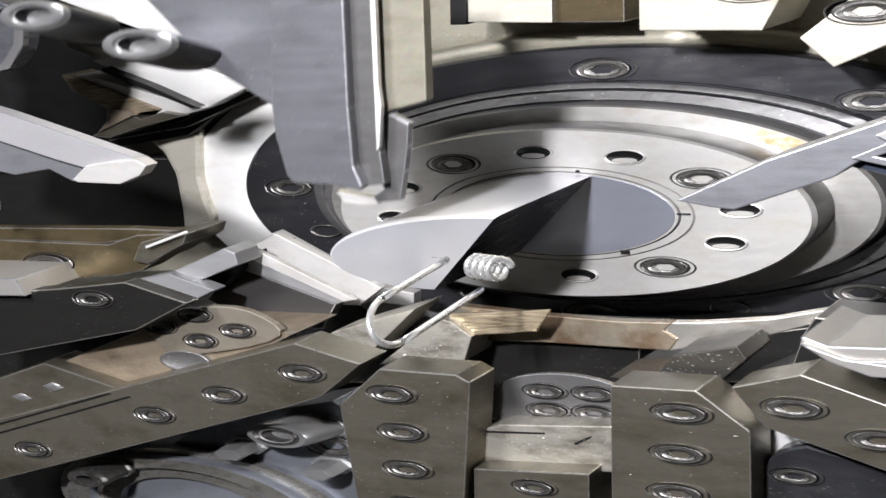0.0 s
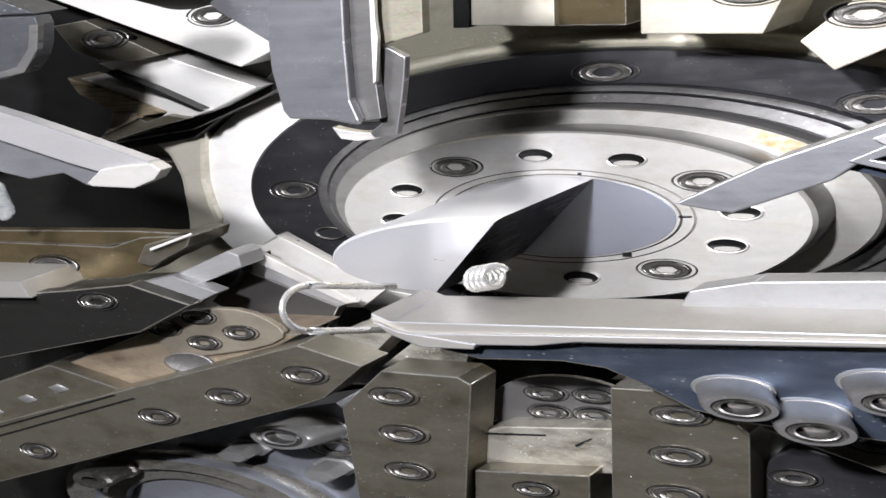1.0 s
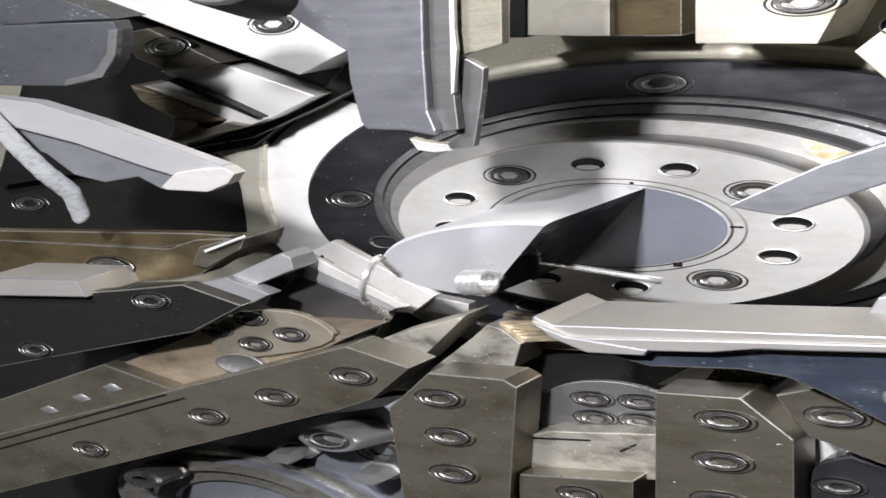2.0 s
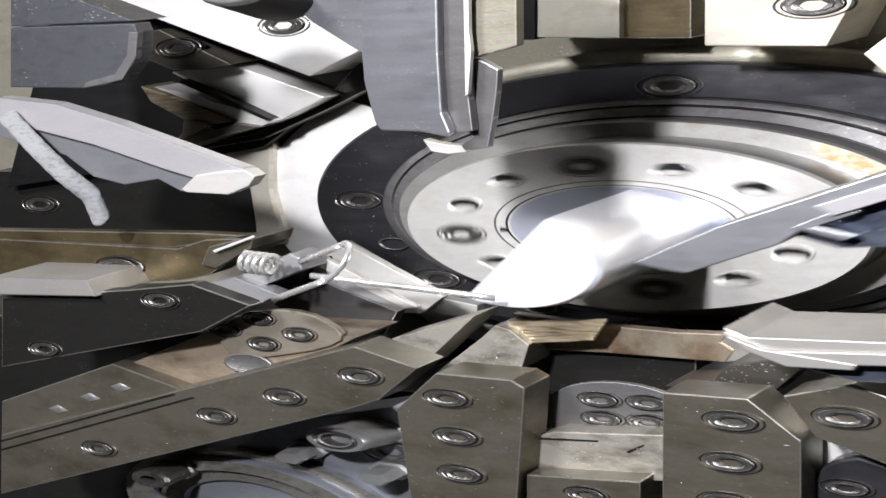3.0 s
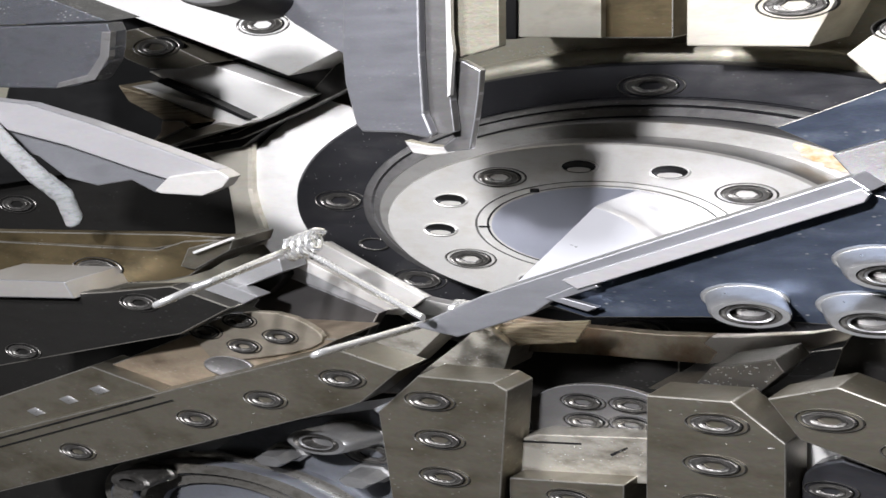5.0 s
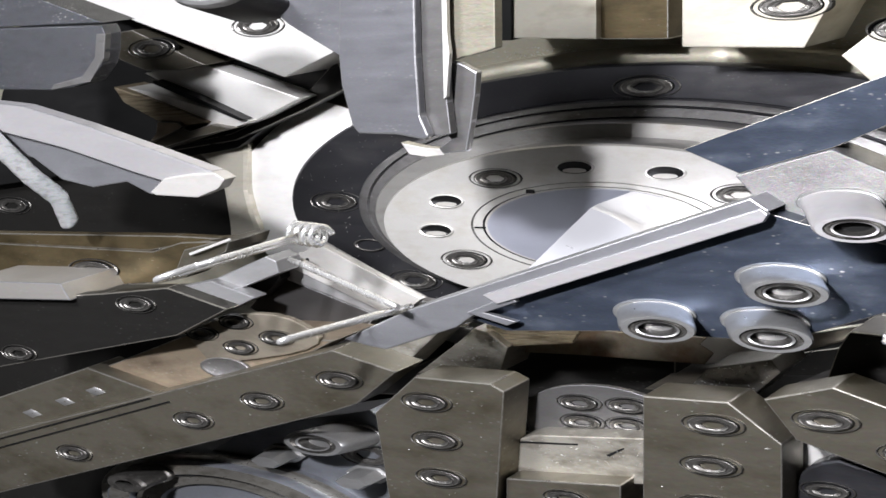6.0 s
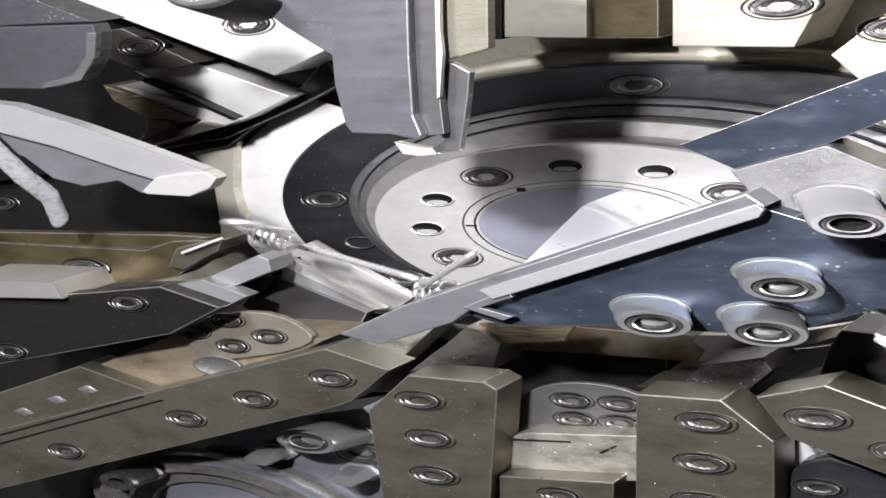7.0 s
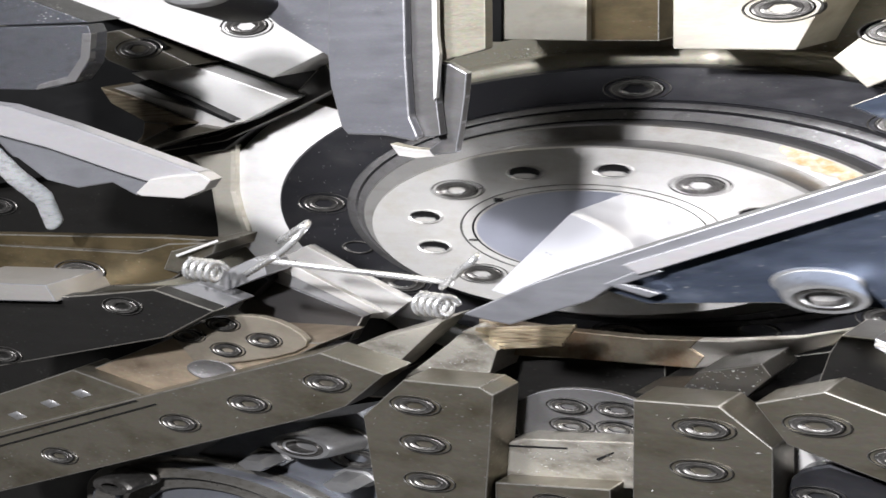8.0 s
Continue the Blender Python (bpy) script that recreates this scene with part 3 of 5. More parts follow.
block("clamp_bar", [(-0.2676, -0.0092), (-0.2042, -0.0081), (-0.1993, -0.0153), (-0.2695, -0.0177)], -1.3, -0.85, FINGER_WARM, "grey steel clamp bar end", "clamp bar")
block("guide_wall", [(-0.2629, 0.0273), (-0.2404, 0.0303), (-0.2228, 0.0305), (-0.2251, 0.0182), (-0.2269, 0.0060), (-0.2248, -0.0052), (-0.2213, -0.0145), (-0.2236, -0.0227), (-0.2436, -0.0247), (-0.2424, -0.0123), (-0.2437, 0.0071), (-0.2496, 0.0187)], 0.56, 0.64, STEEL_CREAM, "cream rounded guide wall at the ring", "guide wall", bevel=0.003)
# No hollow here: the dark block stands for the channel's shade.
block("slide_channel", [(-0.4463, 0.0145), (-0.2418, 0.0150), (-0.2419, -0.0228), (-0.4549, -0.0243)], 0.6, 0.74, RAIL_DARK, "solid dark block as the shade in a slide channel", "slide channel")
screws(bpy.data.objects["slide_channel"], SCREW_RING, [(-0.4103, -0.0049)], 0.6)
block("bending_tool", [(-0.2629, 0.0706), (-0.2263, 0.0669), (-0.1892, 0.0580), (-0.1513, 0.0475), (-0.1200, 0.0386), (-0.1175, 0.0358), (-0.1328, 0.0352), (-0.1472, 0.0342), (-0.1644, 0.0381), (-0.2049, 0.0485), (-0.2652, 0.0601)], -1.15, -1.06, FINGER, "grey square bending tool bar with a worn tip", "bending tool")
bar = bpy.data.objects["bending_tool"]
part("tip", prism([(-0.1533, 0.0301), (-0.1442, 0.0360), (-0.1298, 0.0377), (-0.1162, 0.0384), (-0.1112, 0.0357), (-0.1155, 0.0318), (-0.1270, 0.0283), (-0.1502, 0.0290)], -1.18, -1.09), LIP_GREY, bar, "bright chipped tip")
# The bar's front face; a darker grey than the top gives its shade.
part("lower_face", prism([(-0.2682, 0.0600), (-0.2077, 0.0484), (-0.1669, 0.0380), (-0.1497, 0.0340), (-0.1577, 0.0283), (-0.1709, 0.0336), (-0.1917, 0.0311), (-0.2103, 0.0344), (-0.2265, 0.0438), (-0.2698, 0.0526)], -1.12, -1.04), STEEL_GREY, bar, "lower face of the bar, shaded by a darker grey")
block("tool_holder", [(-0.2730, 0.1002), (-0.1926, 0.0981), (-0.1909, 0.0945), (-0.1925, 0.0870), (-0.1955, 0.0812), (-0.2040, 0.0743), (-0.2160, 0.0722), (-0.2297, 0.0713), (-0.2789, 0.0731)], -0.9, -0.78, SPECKLED, "dark speckled steel tool holder block", "tool holder")
part("chamfer", prism([(-0.1904, 0.0945), (-0.1935, 0.0838), (-0.2036, 0.0744), (-0.2293, 0.0713), (-0.2270, 0.0738), (-0.2081, 0.0767), (-0.1988, 0.0847), (-0.1959, 0.0947)], -0.905, -0.86, 0.0003), STEP_ROUGH, bpy.data.objects["tool_holder"], "pitted lower chamfer")
block("holder_plate", [(-0.2717, 0.1283), (-0.2468, 0.1192), (-0.2318, 0.1108), (-0.1957, 0.0990), (-0.2778, 0.1006)], -0.85, -0.6, SPECKLED, "grey worn plate over the tool holder", "plate")
block("cover_plate", [(-0.3143, 0.1159), (-0.2337, 0.1255), (-0.1534, 0.0997), (-0.1311, 0.0763), (-0.1630, 0.0656), (-0.2151, 0.0828)], 0.1, 0.5, STEEL_WHITE, "bright steel cover plate with a sunk screw", "cover plate", SCREW_RING, [(-0.1751, 0.0897)])
block("slide_plate", [(-0.2684, 0.0691), (-0.2471, 0.0707), (-0.2262, 0.0716), (-0.1683, 0.0540), (-0.1987, 0.0435), (-0.2115, 0.0453), (-0.2381, 0.0564)], 0.3, 0.5, STEEL_WHITE, "bright steel slide plate end", "slide plate")
# Upper channel, also solid, with its shade given by black.
block("slide_channel", [(-0.3565, 0.1261), (-0.1429, 0.0701), (-0.2269, 0.0279), (-0.4286, 0.0060)], 0.5, 0.74, BLACK, "solid dark block as the shade in a slide channel", "slide channel")
block("top_rail", [(0.0424, 0.1062), (0.0398, 0.0711), (0.0898, 0.0687), (0.1121, 0.1013)], 0.1, 0.6, STEEL_CREAM, "pale steel top rail with a sunk screw", "slide rail", SCREW_RING, [(0.0855, 0.0844)], group=G)
block("top_rail", [(0.1322, 0.0840), (0.1039, 0.0653), (0.1163, 0.0541), (0.1617, 0.0706)], 0.1, 0.6, STEEL_CREAM, "pale steel corner rail", "slide rail", SCREW_RING, [(0.1298, 0.0740)], group=G)
# Black bar in place of a shaded slot.
block("top_slot", [(-0.0517, 0.1119), (-0.0554, 0.0762), (-0.0474, 0.0759), (-0.0438, 0.1113)], 0.28, 0.7, BLACK, "narrow black bar as the shade in a slot beside the top slider", "slot")
block("top_slider", [(-0.0440, 0.1112), (-0.0475, 0.0767), (-0.0071, 0.0745), (-0.0042, 0.1084)], 0.3, 0.7, STEEL_CREAM, "pale slider between the top rails", "slider")
block("top_slider", [(-0.0051, 0.1083), (-0.0080, 0.0741), (0.0237, 0.0728), (0.0262, 0.1061)], 0.35, 0.7, BRASS, "brown stained slider between the top rails", "slider")

block("slide_plate", [(-0.2870, 0.0894), (-0.2648, 0.0912), (-0.2187, 0.0723), (-0.2358, 0.0701), (-0.2587, 0.0708), (-0.2754, 0.0765)], 0.2, 0.5, RAIL, "brown oily slide plate with a sunk screw", "slide plate", SCREW_RING, [(-0.2529, 0.0815)])
block("gib_strip", [(-0.2780, 0.0624), (-0.2607, 0.0597), (-0.2276, 0.0517), (-0.1966, 0.0443), (-0.2086, 0.0411), (-0.2327, 0.0386), (-0.2228, 0.0444), (-0.2537, 0.0547), (-0.2742, 0.0612)], 0.25, 0.5, STEEL_WHITE, "bright worn gib strip with a stepped end", "gib strip")
gib = bpy.data.objects["gib_strip"]
part("edge_face", prism([(-0.2847, 0.0633), (-0.2530, 0.0545), (-0.2225, 0.0442), (-0.2404, 0.0428), (-0.2565, 0.0455), (-0.2785, 0.0551)], 0.22, 0.5), WORN_BRONZE, gib, "bronze-stained worn edge")
part("end_cap", prism([(-0.2538, 0.0457), (-0.2401, 0.0449), (-0.2363, 0.0424), (-0.2628, 0.0341), (-0.2556, 0.0398)], 0.18, 0.5), SLIDER, gib, "stained stepped end")
part("groove", prism([(-0.2557, 0.0657), (-0.2269, 0.0561), (-0.1987, 0.0451), (-0.2016, 0.0446), (-0.2301, 0.0548), (-0.2575, 0.0644)], 0.22, 0.4, 0), BLACK, gib, "dark parallel groove")
block("rim_bar", [(-0.1547, 0.0701), (-0.1475, 0.0575), (-0.1779, 0.0469), (-0.2237, 0.0325), (-0.2783, 0.0262), (-0.2754, 0.0289), (-0.2262, 0.0360), (-0.2097, 0.0414), (-0.1786, 0.0521)], 0.46, 0.58, RAIL_DARK, "dark oily rim bar across the slide ends", "rim bar")
block("bracket", [(-0.2686, 0.0324), (-0.2386, 0.0421), (-0.2340, 0.0404), (-0.2193, 0.0435), (-0.2054, 0.0414), (-0.2300, 0.0373), (-0.2570, 0.0312)], 0.2, 0.45, RAIL, "thin dark angle bracket", "bracket")
sleeve = thing("cable", "grey braided cable bent down behind the tool bar", "cable")
path = [(-0.2533, -0.0960, 0.0619), (-0.2337, -0.0990, 0.0487), (-0.2197, -0.0976, 0.0367), (-0.2109, -0.0920, 0.0269), (-0.2085, -0.0900, 0.0158)]
bm = bmesh.new()
rings = []
for k in range(33):
    f = k / 32 * (len(path) - 1)
    i = min(int(f), len(path) - 2)
    g = f - i
    g = g * g * (3 - 2 * g) * 0.35 + g * 0.65
    c = Vector(path[i]).lerp(Vector(path[i + 1]), g)
    r = 0.0050 + 0.00015 * math.sin(k * 2.1)
    rings.append([bm.verts.new(c + Vector((r * math.cos(radians(a)), r * 0.6 * math.sin(radians(a)), r * 0.55 * math.sin(radians(a))))) for a in range(0, 360, 30)])
for k in range(32):
    for i in range(12):
        bm.faces.new((rings[k][i], rings[k][(i + 1) % 12], rings[k + 1][(i + 1) % 12], rings[k + 1][i])).smooth = True
bm.faces.new(rings[0])
bm.faces.new(list(reversed(rings[-1])))
part("braid", bm, CABLE, sleeve)

# flanges under the slides


def flange(x, z, y, r, bolts):
    t = thing("flange", "dark blue-grey round flange with hexagon bolts", "flange", "flanges under the slides")
    # Rim steps take the pale edge colour as their lit lines.
    sharp(part("disc", lathe([(r, 0.4), (r, 0.06), (r * 0.98, 0.04), (r * 0.9, 0.04), (r * 0.89, 0.0), (r * 0.86, -0.02), (r * 0.7, -0.02), (r * 0.68, 0.02), (r * 0.66, 0.0), (r * 0.64, 0.02), (r * 0.5, 0.02), (r * 0.48, 0.05), (0, 0.05)], 80, mats=[0, 1, 1, 0, 0, 1, 0, 0, 1, 1, 0, 0, 0]), [BLUE_GREY, EDGE_DARK], t))
    t.location = (x, y * U, z)
    for a, d in bolts:
        b = part("bolt", lathe([(0.17, 0.0), (0.17, -0.03), (0.15, -0.04), (0.15, -0.2), (0.13, -0.22), (0.07, -0.22), (0.06, -0.14), (0, -0.14)], 36), SCREW, t)
        sharp(b, 20)
        b.location = (d * U * math.cos(radians(a)), -0.02 * U, Q * d * U * math.sin(radians(a)))
    return t


for x, z in [(-0.1514, -0.1152)]:
    flange(x, z, -0.95, 1.02, ((128, 0.8),))
for x, z in [(0.1400, -0.0996)]:
    flange(x, z, -0.75, 1.0, ())
block("bed_plate", [(-0.1378, -0.0763), (-0.0721, -0.0630), (-0.0668, -0.0668), (-0.0619, -0.1193), (-0.2095, -0.1396), (-0.1852, -0.1014)], -0.85, -0.6, BLUE_GREY, "blue-grey bed plate below the rails", "bed plate", SCREW_RING, [(-0.0745, -0.0819)])
block("bed_plate", [(0.1136, -0.0491), (0.1182, -0.0522), (0.1337, -0.0565), (0.1262, -0.0890), (0.1095, -0.0913)], -1.0, -0.7, STEEL_WHITE, "pale grey bed plate between the rails", "bed plate")
block("corner_housing", [(0.1200, -0.0652), (0.1214, -0.0615), (0.1243, -0.0588), (0.1291, -0.0568), (0.1349, -0.0554), (0.1662, -0.0621), (0.1654, -0.0806), (0.1179, -0.0872)], -1.1, -0.98, RING_BLACK, "dark blue-grey rounded housing with a sunk screw", "housing", SCREW_SMALL, [(0.1305, -0.0663)], bevel=0.001)
bed = bpy.data.objects["bed_plate"]
for x, z in [(-0.1186, -0.0855), (-0.0740, -0.0896)]:
    b = part("hexagon_bolt", lathe([(0.15, 0.0), (0.15, -0.03), (0.115, -0.035), (0.11, -0.16), (0.095, -0.18), (0, -0.18)], 6), SCREW_PALE, bed, "worn hexagon bolt")
    b.location = (x, -0.85 * U, z)
    sharp(b, 20)
for x, z in [(-0.0823, -0.0742)]:
    cap_screw(bed, x, -0.85, z, 0.20, 0.20, SCREW_PALE, shear=(-0.5, 0.0))
mark = thing("stamped_disc", "round worn inspection stamp on the slider", "stamp")
for x, z in [(-0.1317, -0.0448)]:
    part("disc", lathe([(0.17, 0.01), (0.17, -0.004), (0.16, -0.006), (0.15, -0.003), (0, -0.003)], 40, cx=x, cz=z), STEP_ROUGH, mark)
    mark.location = (0, -1.073 * U, 0)
for x, z in [(-0.2045, -0.0592), (-0.2254, -0.0656), (-0.2485, -0.0732)]:
    d = thing("punch_mark", "small conical punch mark on the gib plate", "punch mark", "punch marks")
    part("cone", lathe([(0.085, 0.004), (0.07, -0.006), (0.0, 0.003)], 4), SCREW_PALE, d)
    d.location = (x, -1.152 * U, z)

# ---- moving tools ----
cutter = thing("cutting_tool", "grey steel cutting tool in a screwed holder with a stepped tip", "cutting tool")
part("blade", prism([(-0.0305, 0.1460), (-0.0401, 0.0846), (-0.0402, 0.0723), (-0.0372, 0.0574), (-0.0347, 0.0545), (-0.0176, 0.0539), (-0.0055, 0.0518), (-0.0036, 0.0532), (-0.0066, 0.0605), (-0.0059, 0.0813), (-0.0002, 0.1460)], -1.3, -1.25, 0.0008), CUTTER_GREY, cutter)
part("shank", prism([(-0.0071, 0.1395), (-0.0112, 0.0811), (-0.0117, 0.0600), (-0.0072, 0.0520), (-0.0028, 0.0528), (0.0031, 0.0533), (0.0027, 0.0647), (0.0035, 0.0805), (0.0086, 0.1380)], -1.25, -1.2, 0.0004), STEP_GREY, cutter, "right side of the cutter shank in a darker grey")
part("pale_edge", prism([(0.0081, 0.1381), (0.0104, 0.1379), (0.0060, 0.0884), (0.0062, 0.0815), (0.0033, 0.0664), (0.0020, 0.0657), (0.0035, 0.0826)], -1.262, -1.235, 0.0003), STEEL_WHITE, cutter, "narrow pale edge strip")
part("holder", prism([(-0.1190, 0.1460), (-0.1165, 0.1410), (-0.0742, 0.1000), (-0.0668, 0.0944), (-0.0444, 0.0820), (-0.0115, 0.0808), (-0.0052, 0.1460)], -1.22, -1.12), CUTTER_GREY, cutter)
part("back_bar", prism([(0.0018, 0.1212), (0.0254, 0.1195), (0.0220, 0.0821), (0.0177, 0.0811), (0.0139, 0.0805), (0.0110, 0.0798), (0.0081, 0.0797), (0.0042, 0.0785), (-0.0007, 0.0779)], -1.2, -1.14), FACE, cutter, "pale clamped backing bar")
part("tip", prism([(-0.0078, 0.0797), (0.0065, 0.0776), (0.0132, 0.0742), (0.0116, 0.0660), (0.0092, 0.0571), (0.0059, 0.0465), (-0.0043, 0.0457), (-0.0058, 0.0477), (-0.0003, 0.0509), (-0.0023, 0.0530), (-0.0109, 0.0531)], -1.195, -1.15), STEP_GREY, cutter, "worn stepped tip")
part("foot", prism([(-0.0235, 0.0498), (-0.0195, 0.0488), (-0.0126, 0.0477), (-0.0067, 0.0475), (-0.0039, 0.0467), (-0.0045, 0.0450), (-0.0125, 0.0444), (-0.0200, 0.0453)], -1.18, -1.12, 0.0004), STEEL_WHITE, cutter, "bright chipped cutting foot")
for x, z in [(-0.0842, 0.1025), (-0.1357, 0.1157)]:
    prof = [(0.232, 0.03), (0.232, -0.28), (0.215, -0.31), (0.20, -0.315), (0.15, -0.315), (0.14, -0.30), (0.125, -0.30), (0.11, -0.24), (0.0, -0.24)]
    bolt = sharp(part("screw", lathe(prof, 40, mats=[1, 0, 0, 0, 0, 0, 1, 0]), [SCREW_PALE, RING_BLACK], cutter, "long cap screw with a bright worn head"))
    for v in bolt.data.vertices:
        v.co.z -= 0.30 * v.co.y
    bolt.location = (x, -1.22 * U, z)

arm = thing("bending_arm_tool", "pale steel bending finger on a dark screwed carrier", "bending tool")
part("finger", prism([(0.0117, -0.0081), (0.0196, -0.0108), (0.2355, -0.0050), (0.2355, -0.0086), (0.0959, -0.0146), (0.0339, -0.0172), (0.0272, -0.0153), (0.0114, -0.0112)], -1.45, -1.0), FINGER_WARM, arm, "pale ground finger")
part("edge_strip", prism([(0.0287, -0.0143), (0.0968, -0.0114), (0.2358, -0.0064), (0.2358, -0.0079), (0.1085, -0.0134), (0.0947, -0.0138), (0.0782, -0.0160), (0.0569, -0.0170), (0.0359, -0.0171)], -1.47, -1.3, 0.0004), FINGER_WARM, arm, "bright worn front edge of the finger")
part("chamfer", prism([(0.0117, -0.0098), (0.0250, -0.0140), (0.0560, -0.0166), (0.0545, -0.0186), (0.0330, -0.0190), (0.0200, -0.0150)], -1.475, -1.3, 0.0004), FINGER_WARM, arm, "bright ground chamfer under the finger tip")
part("carrier", prism([(0.0279, -0.0188), (0.0939, -0.0162), (0.2348, -0.0101), (0.2346, -0.0423), (0.1520, -0.0389), (0.1318, -0.0357), (0.1131, -0.0279), (0.1015, -0.0239), (0.0853, -0.0225), (0.0533, -0.0238), (0.0402, -0.0216)], -1.40, -1.2), STEEL_BLUE, arm, "dark scaled carrier plate")
part("back_plate", prism([(0.1181, -0.0090), (0.1223, -0.0030), (0.1454, 0.0009), (0.2304, 0.0046), (0.2304, -0.0126)], -1.1, -0.95), MATTE_GREY, arm, "grey backing plate")
for x, z in [(0.1461, -0.0275), (0.1700, -0.0331), (0.1939, -0.0223)]:
    cap_screw(arm, x, -1.40, z, 0.165, 0.17, STEP_GREY, shear=(0.6, -0.12))

forming = thing("forming_tool", "blue-black forming tool with a grey blade and four cap screws", "forming tool")
part("blade", prism([(-0.0407, -0.0180), (-0.0099, -0.0054), (0.1234, 0.0362), (0.1296, 0.0323), (0.0323, 0.0011), (0.0165, -0.0067), (0.0101, -0.0107), (-0.0217, -0.0207), (-0.0293, -0.0199)], -1.45, -1.2), STEEL_GREY, forming, "grey ground blade")
part("carrier", prism([(0.0137, -0.0082), (0.0296, -0.0006), (0.1280, 0.0308), (0.1368, 0.0283), (0.2468, 0.0035), (0.2467, -0.0091), (0.1620, 0.0014), (0.1376, -0.0066), (0.1111, -0.0094), (0.0717, -0.0093), (0.0285, -0.0118)], -1.40, -1.15, 0.0002), STEEL_BLUE, forming, "blue-black scaled carrier plate")
part("bevel", prism([(0.0233, 0.0018), (0.1273, 0.0332), (0.1297, 0.0315), (0.1279, 0.0291), (0.0367, 0.0011), (0.0290, -0.0011)], -1.47, -1.44, 0.0003), FINGER, forming, "pale worn bevel of the blade")
part("bracket", prism([(0.0336, 0.0021), (0.0156, -0.0049), (0.0318, -0.0086), (0.0361, -0.0070), (0.0231, -0.0045), (0.0368, -0.0001)], -1.46, -1.43, 0.0003), STEEL_GREY, forming, "thin grey bracket under the blade tip")
part("upper_plate", prism([(0.0937, 0.0488), (0.1630, 0.0710), (0.2454, 0.0972), (0.2452, 0.0778), (0.1610, 0.0555), (0.1440, 0.0490), (0.1128, 0.0410)], -1.25, -1.1, 0.0002), STEEL_BLUE, forming, "scaled upper plate")
part("clamp", prism([(0.1131, 0.0411), (0.1450, 0.0491), (0.1632, 0.0418), (0.2455, 0.0234), (0.2453, -0.0018), (0.1608, 0.0195), (0.1269, 0.0266), (0.1198, 0.0336)], -1.3, -1.1), CLAMP_GREY, forming, "worn grey clamp")
for x, z in [(0.0857, -0.0025), (0.1298, 0.0110), (0.1239, -0.0032)]:
    cap_screw(forming, x, -1.40, z, 0.172, 0.17, shear=(0.6, -0.12))
for x, z in [(0.1470, 0.0331)]:
    cap_screw(forming, x, -1.30, z, 0.16, 0.34, FINGER, shear=(0.55, -0.10), floor=1)


# ---- metal chips ----
def chips(label, outline, y, count, seed):
    """Fine steel chips and oil drops lying on a face, scattered inside an outline (x, z) at depth y."""
    rnd = random.Random(seed)
    bm = bmesh.new()
    xs, zs = [p[0] for p in outline], [p[1] for p in outline]
    made = 0
    while made < count:
        x, z = rnd.uniform(min(xs), max(xs)), rnd.uniform(min(zs), max(zs))
        inside = False
        for (x0, z0), (x1, z1) in zip(outline, outline[1:] + outline[:1]):
            if (z0 > z) != (z1 > z) and x < x0 + (z - z0) / (z1 - z0) * (x1 - x0):
                inside = not inside
        if not inside:
            continue
        made += 1
        r, a = rnd.uniform(0.00016, 0.00046) * (1.8 if rnd.random() < 0.12 else 1), rnd.uniform(0, 6.28)
        ring_ = [bm.verts.new((x + r * (1.6 if k % 2 else 0.8) * math.cos(a + k * 1.571), y * U - 0.00006, z + 0.45 * r * (1.2 if k % 2 else 0.8) * math.sin(a + k * 1.571))) for k in range(4)]
        top = bm.verts.new((x + rnd.uniform(-r, r) * 0.4, y * U - 0.0006 * rnd.uniform(0.4, 1), z))
        for k in range(4):
            bm.faces.new((ring_[k], ring_[(k + 1) % 4], top))
    tagged(mesh_ob("metal_chips", bm, CHIP), label, "metal chips", kind="stuff")


CHIP = metal("bright_steel_chips", (0.50, 0.50, 0.48), 0.35, 0.0, 0.8, (0.22, 0.21, 0.19), 0.8, 90)
chips("fine bright chips on the worn slide end", [(-0.0470, -0.0463), (-0.0242, -0.0311), (-0.0171, -0.0262), (-0.0108, -0.0272), (-0.0030, -0.0324), (-0.0067, -0.0422)], -0.85, 90, 1)
chips("steel chips on the scratched slider", [(0.0130, -0.0610), (0.0630, -0.0570), (0.0640, -0.0720), (0.0070, -0.0750)], -1.08, 70, 2)
chips("a few chips on the standing rail", [(-0.0410, -0.0530), (-0.0232, -0.0380), (0.0090, -0.0380), (0.0040, -0.0940), (-0.0370, -0.0980)], -1.25, 14, 3)
chips("a few chips on the chamfered rail", [(0.0730, -0.0380), (0.1020, -0.0370), (0.1180, -0.0480), (0.1170, -0.0810), (0.0700, -0.0860)], -1.25, 14, 4)
chips("chips on the speckled slide bed", [(0.0610, -0.0405), (0.0790, -0.0384), (0.0860, -0.0315), (0.1080, -0.0270), (0.1110, -0.0308), (0.0980, -0.0415)], -0.98, 60, 5)
chips("fine chips on the black ring", [(r * U * math.cos(radians(a)), r * Q * U * math.sin(radians(a))) for r, a in [(2.40, b) for b in range(130, 236, 8)] + [(1.95, b) for b in range(234, 128, -8)]], 0.499, 80, 6)
chips("pale grit on the machine face below the sliders", [(-0.0753, 0.0693), (-0.0434, 0.0705), (-0.0351, 0.0667), (-0.0384, 0.0629), (-0.0739, 0.0626)], 0.748, 150, 8)
chips("pale grit on the machine face beside the rails", [(0.0576, 0.0670), (0.0933, 0.0666), (0.0951, 0.0554), (0.0623, 0.0633)], 0.748, 40, 9)
chips("oil drops on the long slide rail", [(-0.2600, -0.0860), (-0.0640, -0.0330), (-0.0400, -0.0370), (-0.0600, -0.0500), (-0.2650, -0.1060)], -1.25, 12, 7)

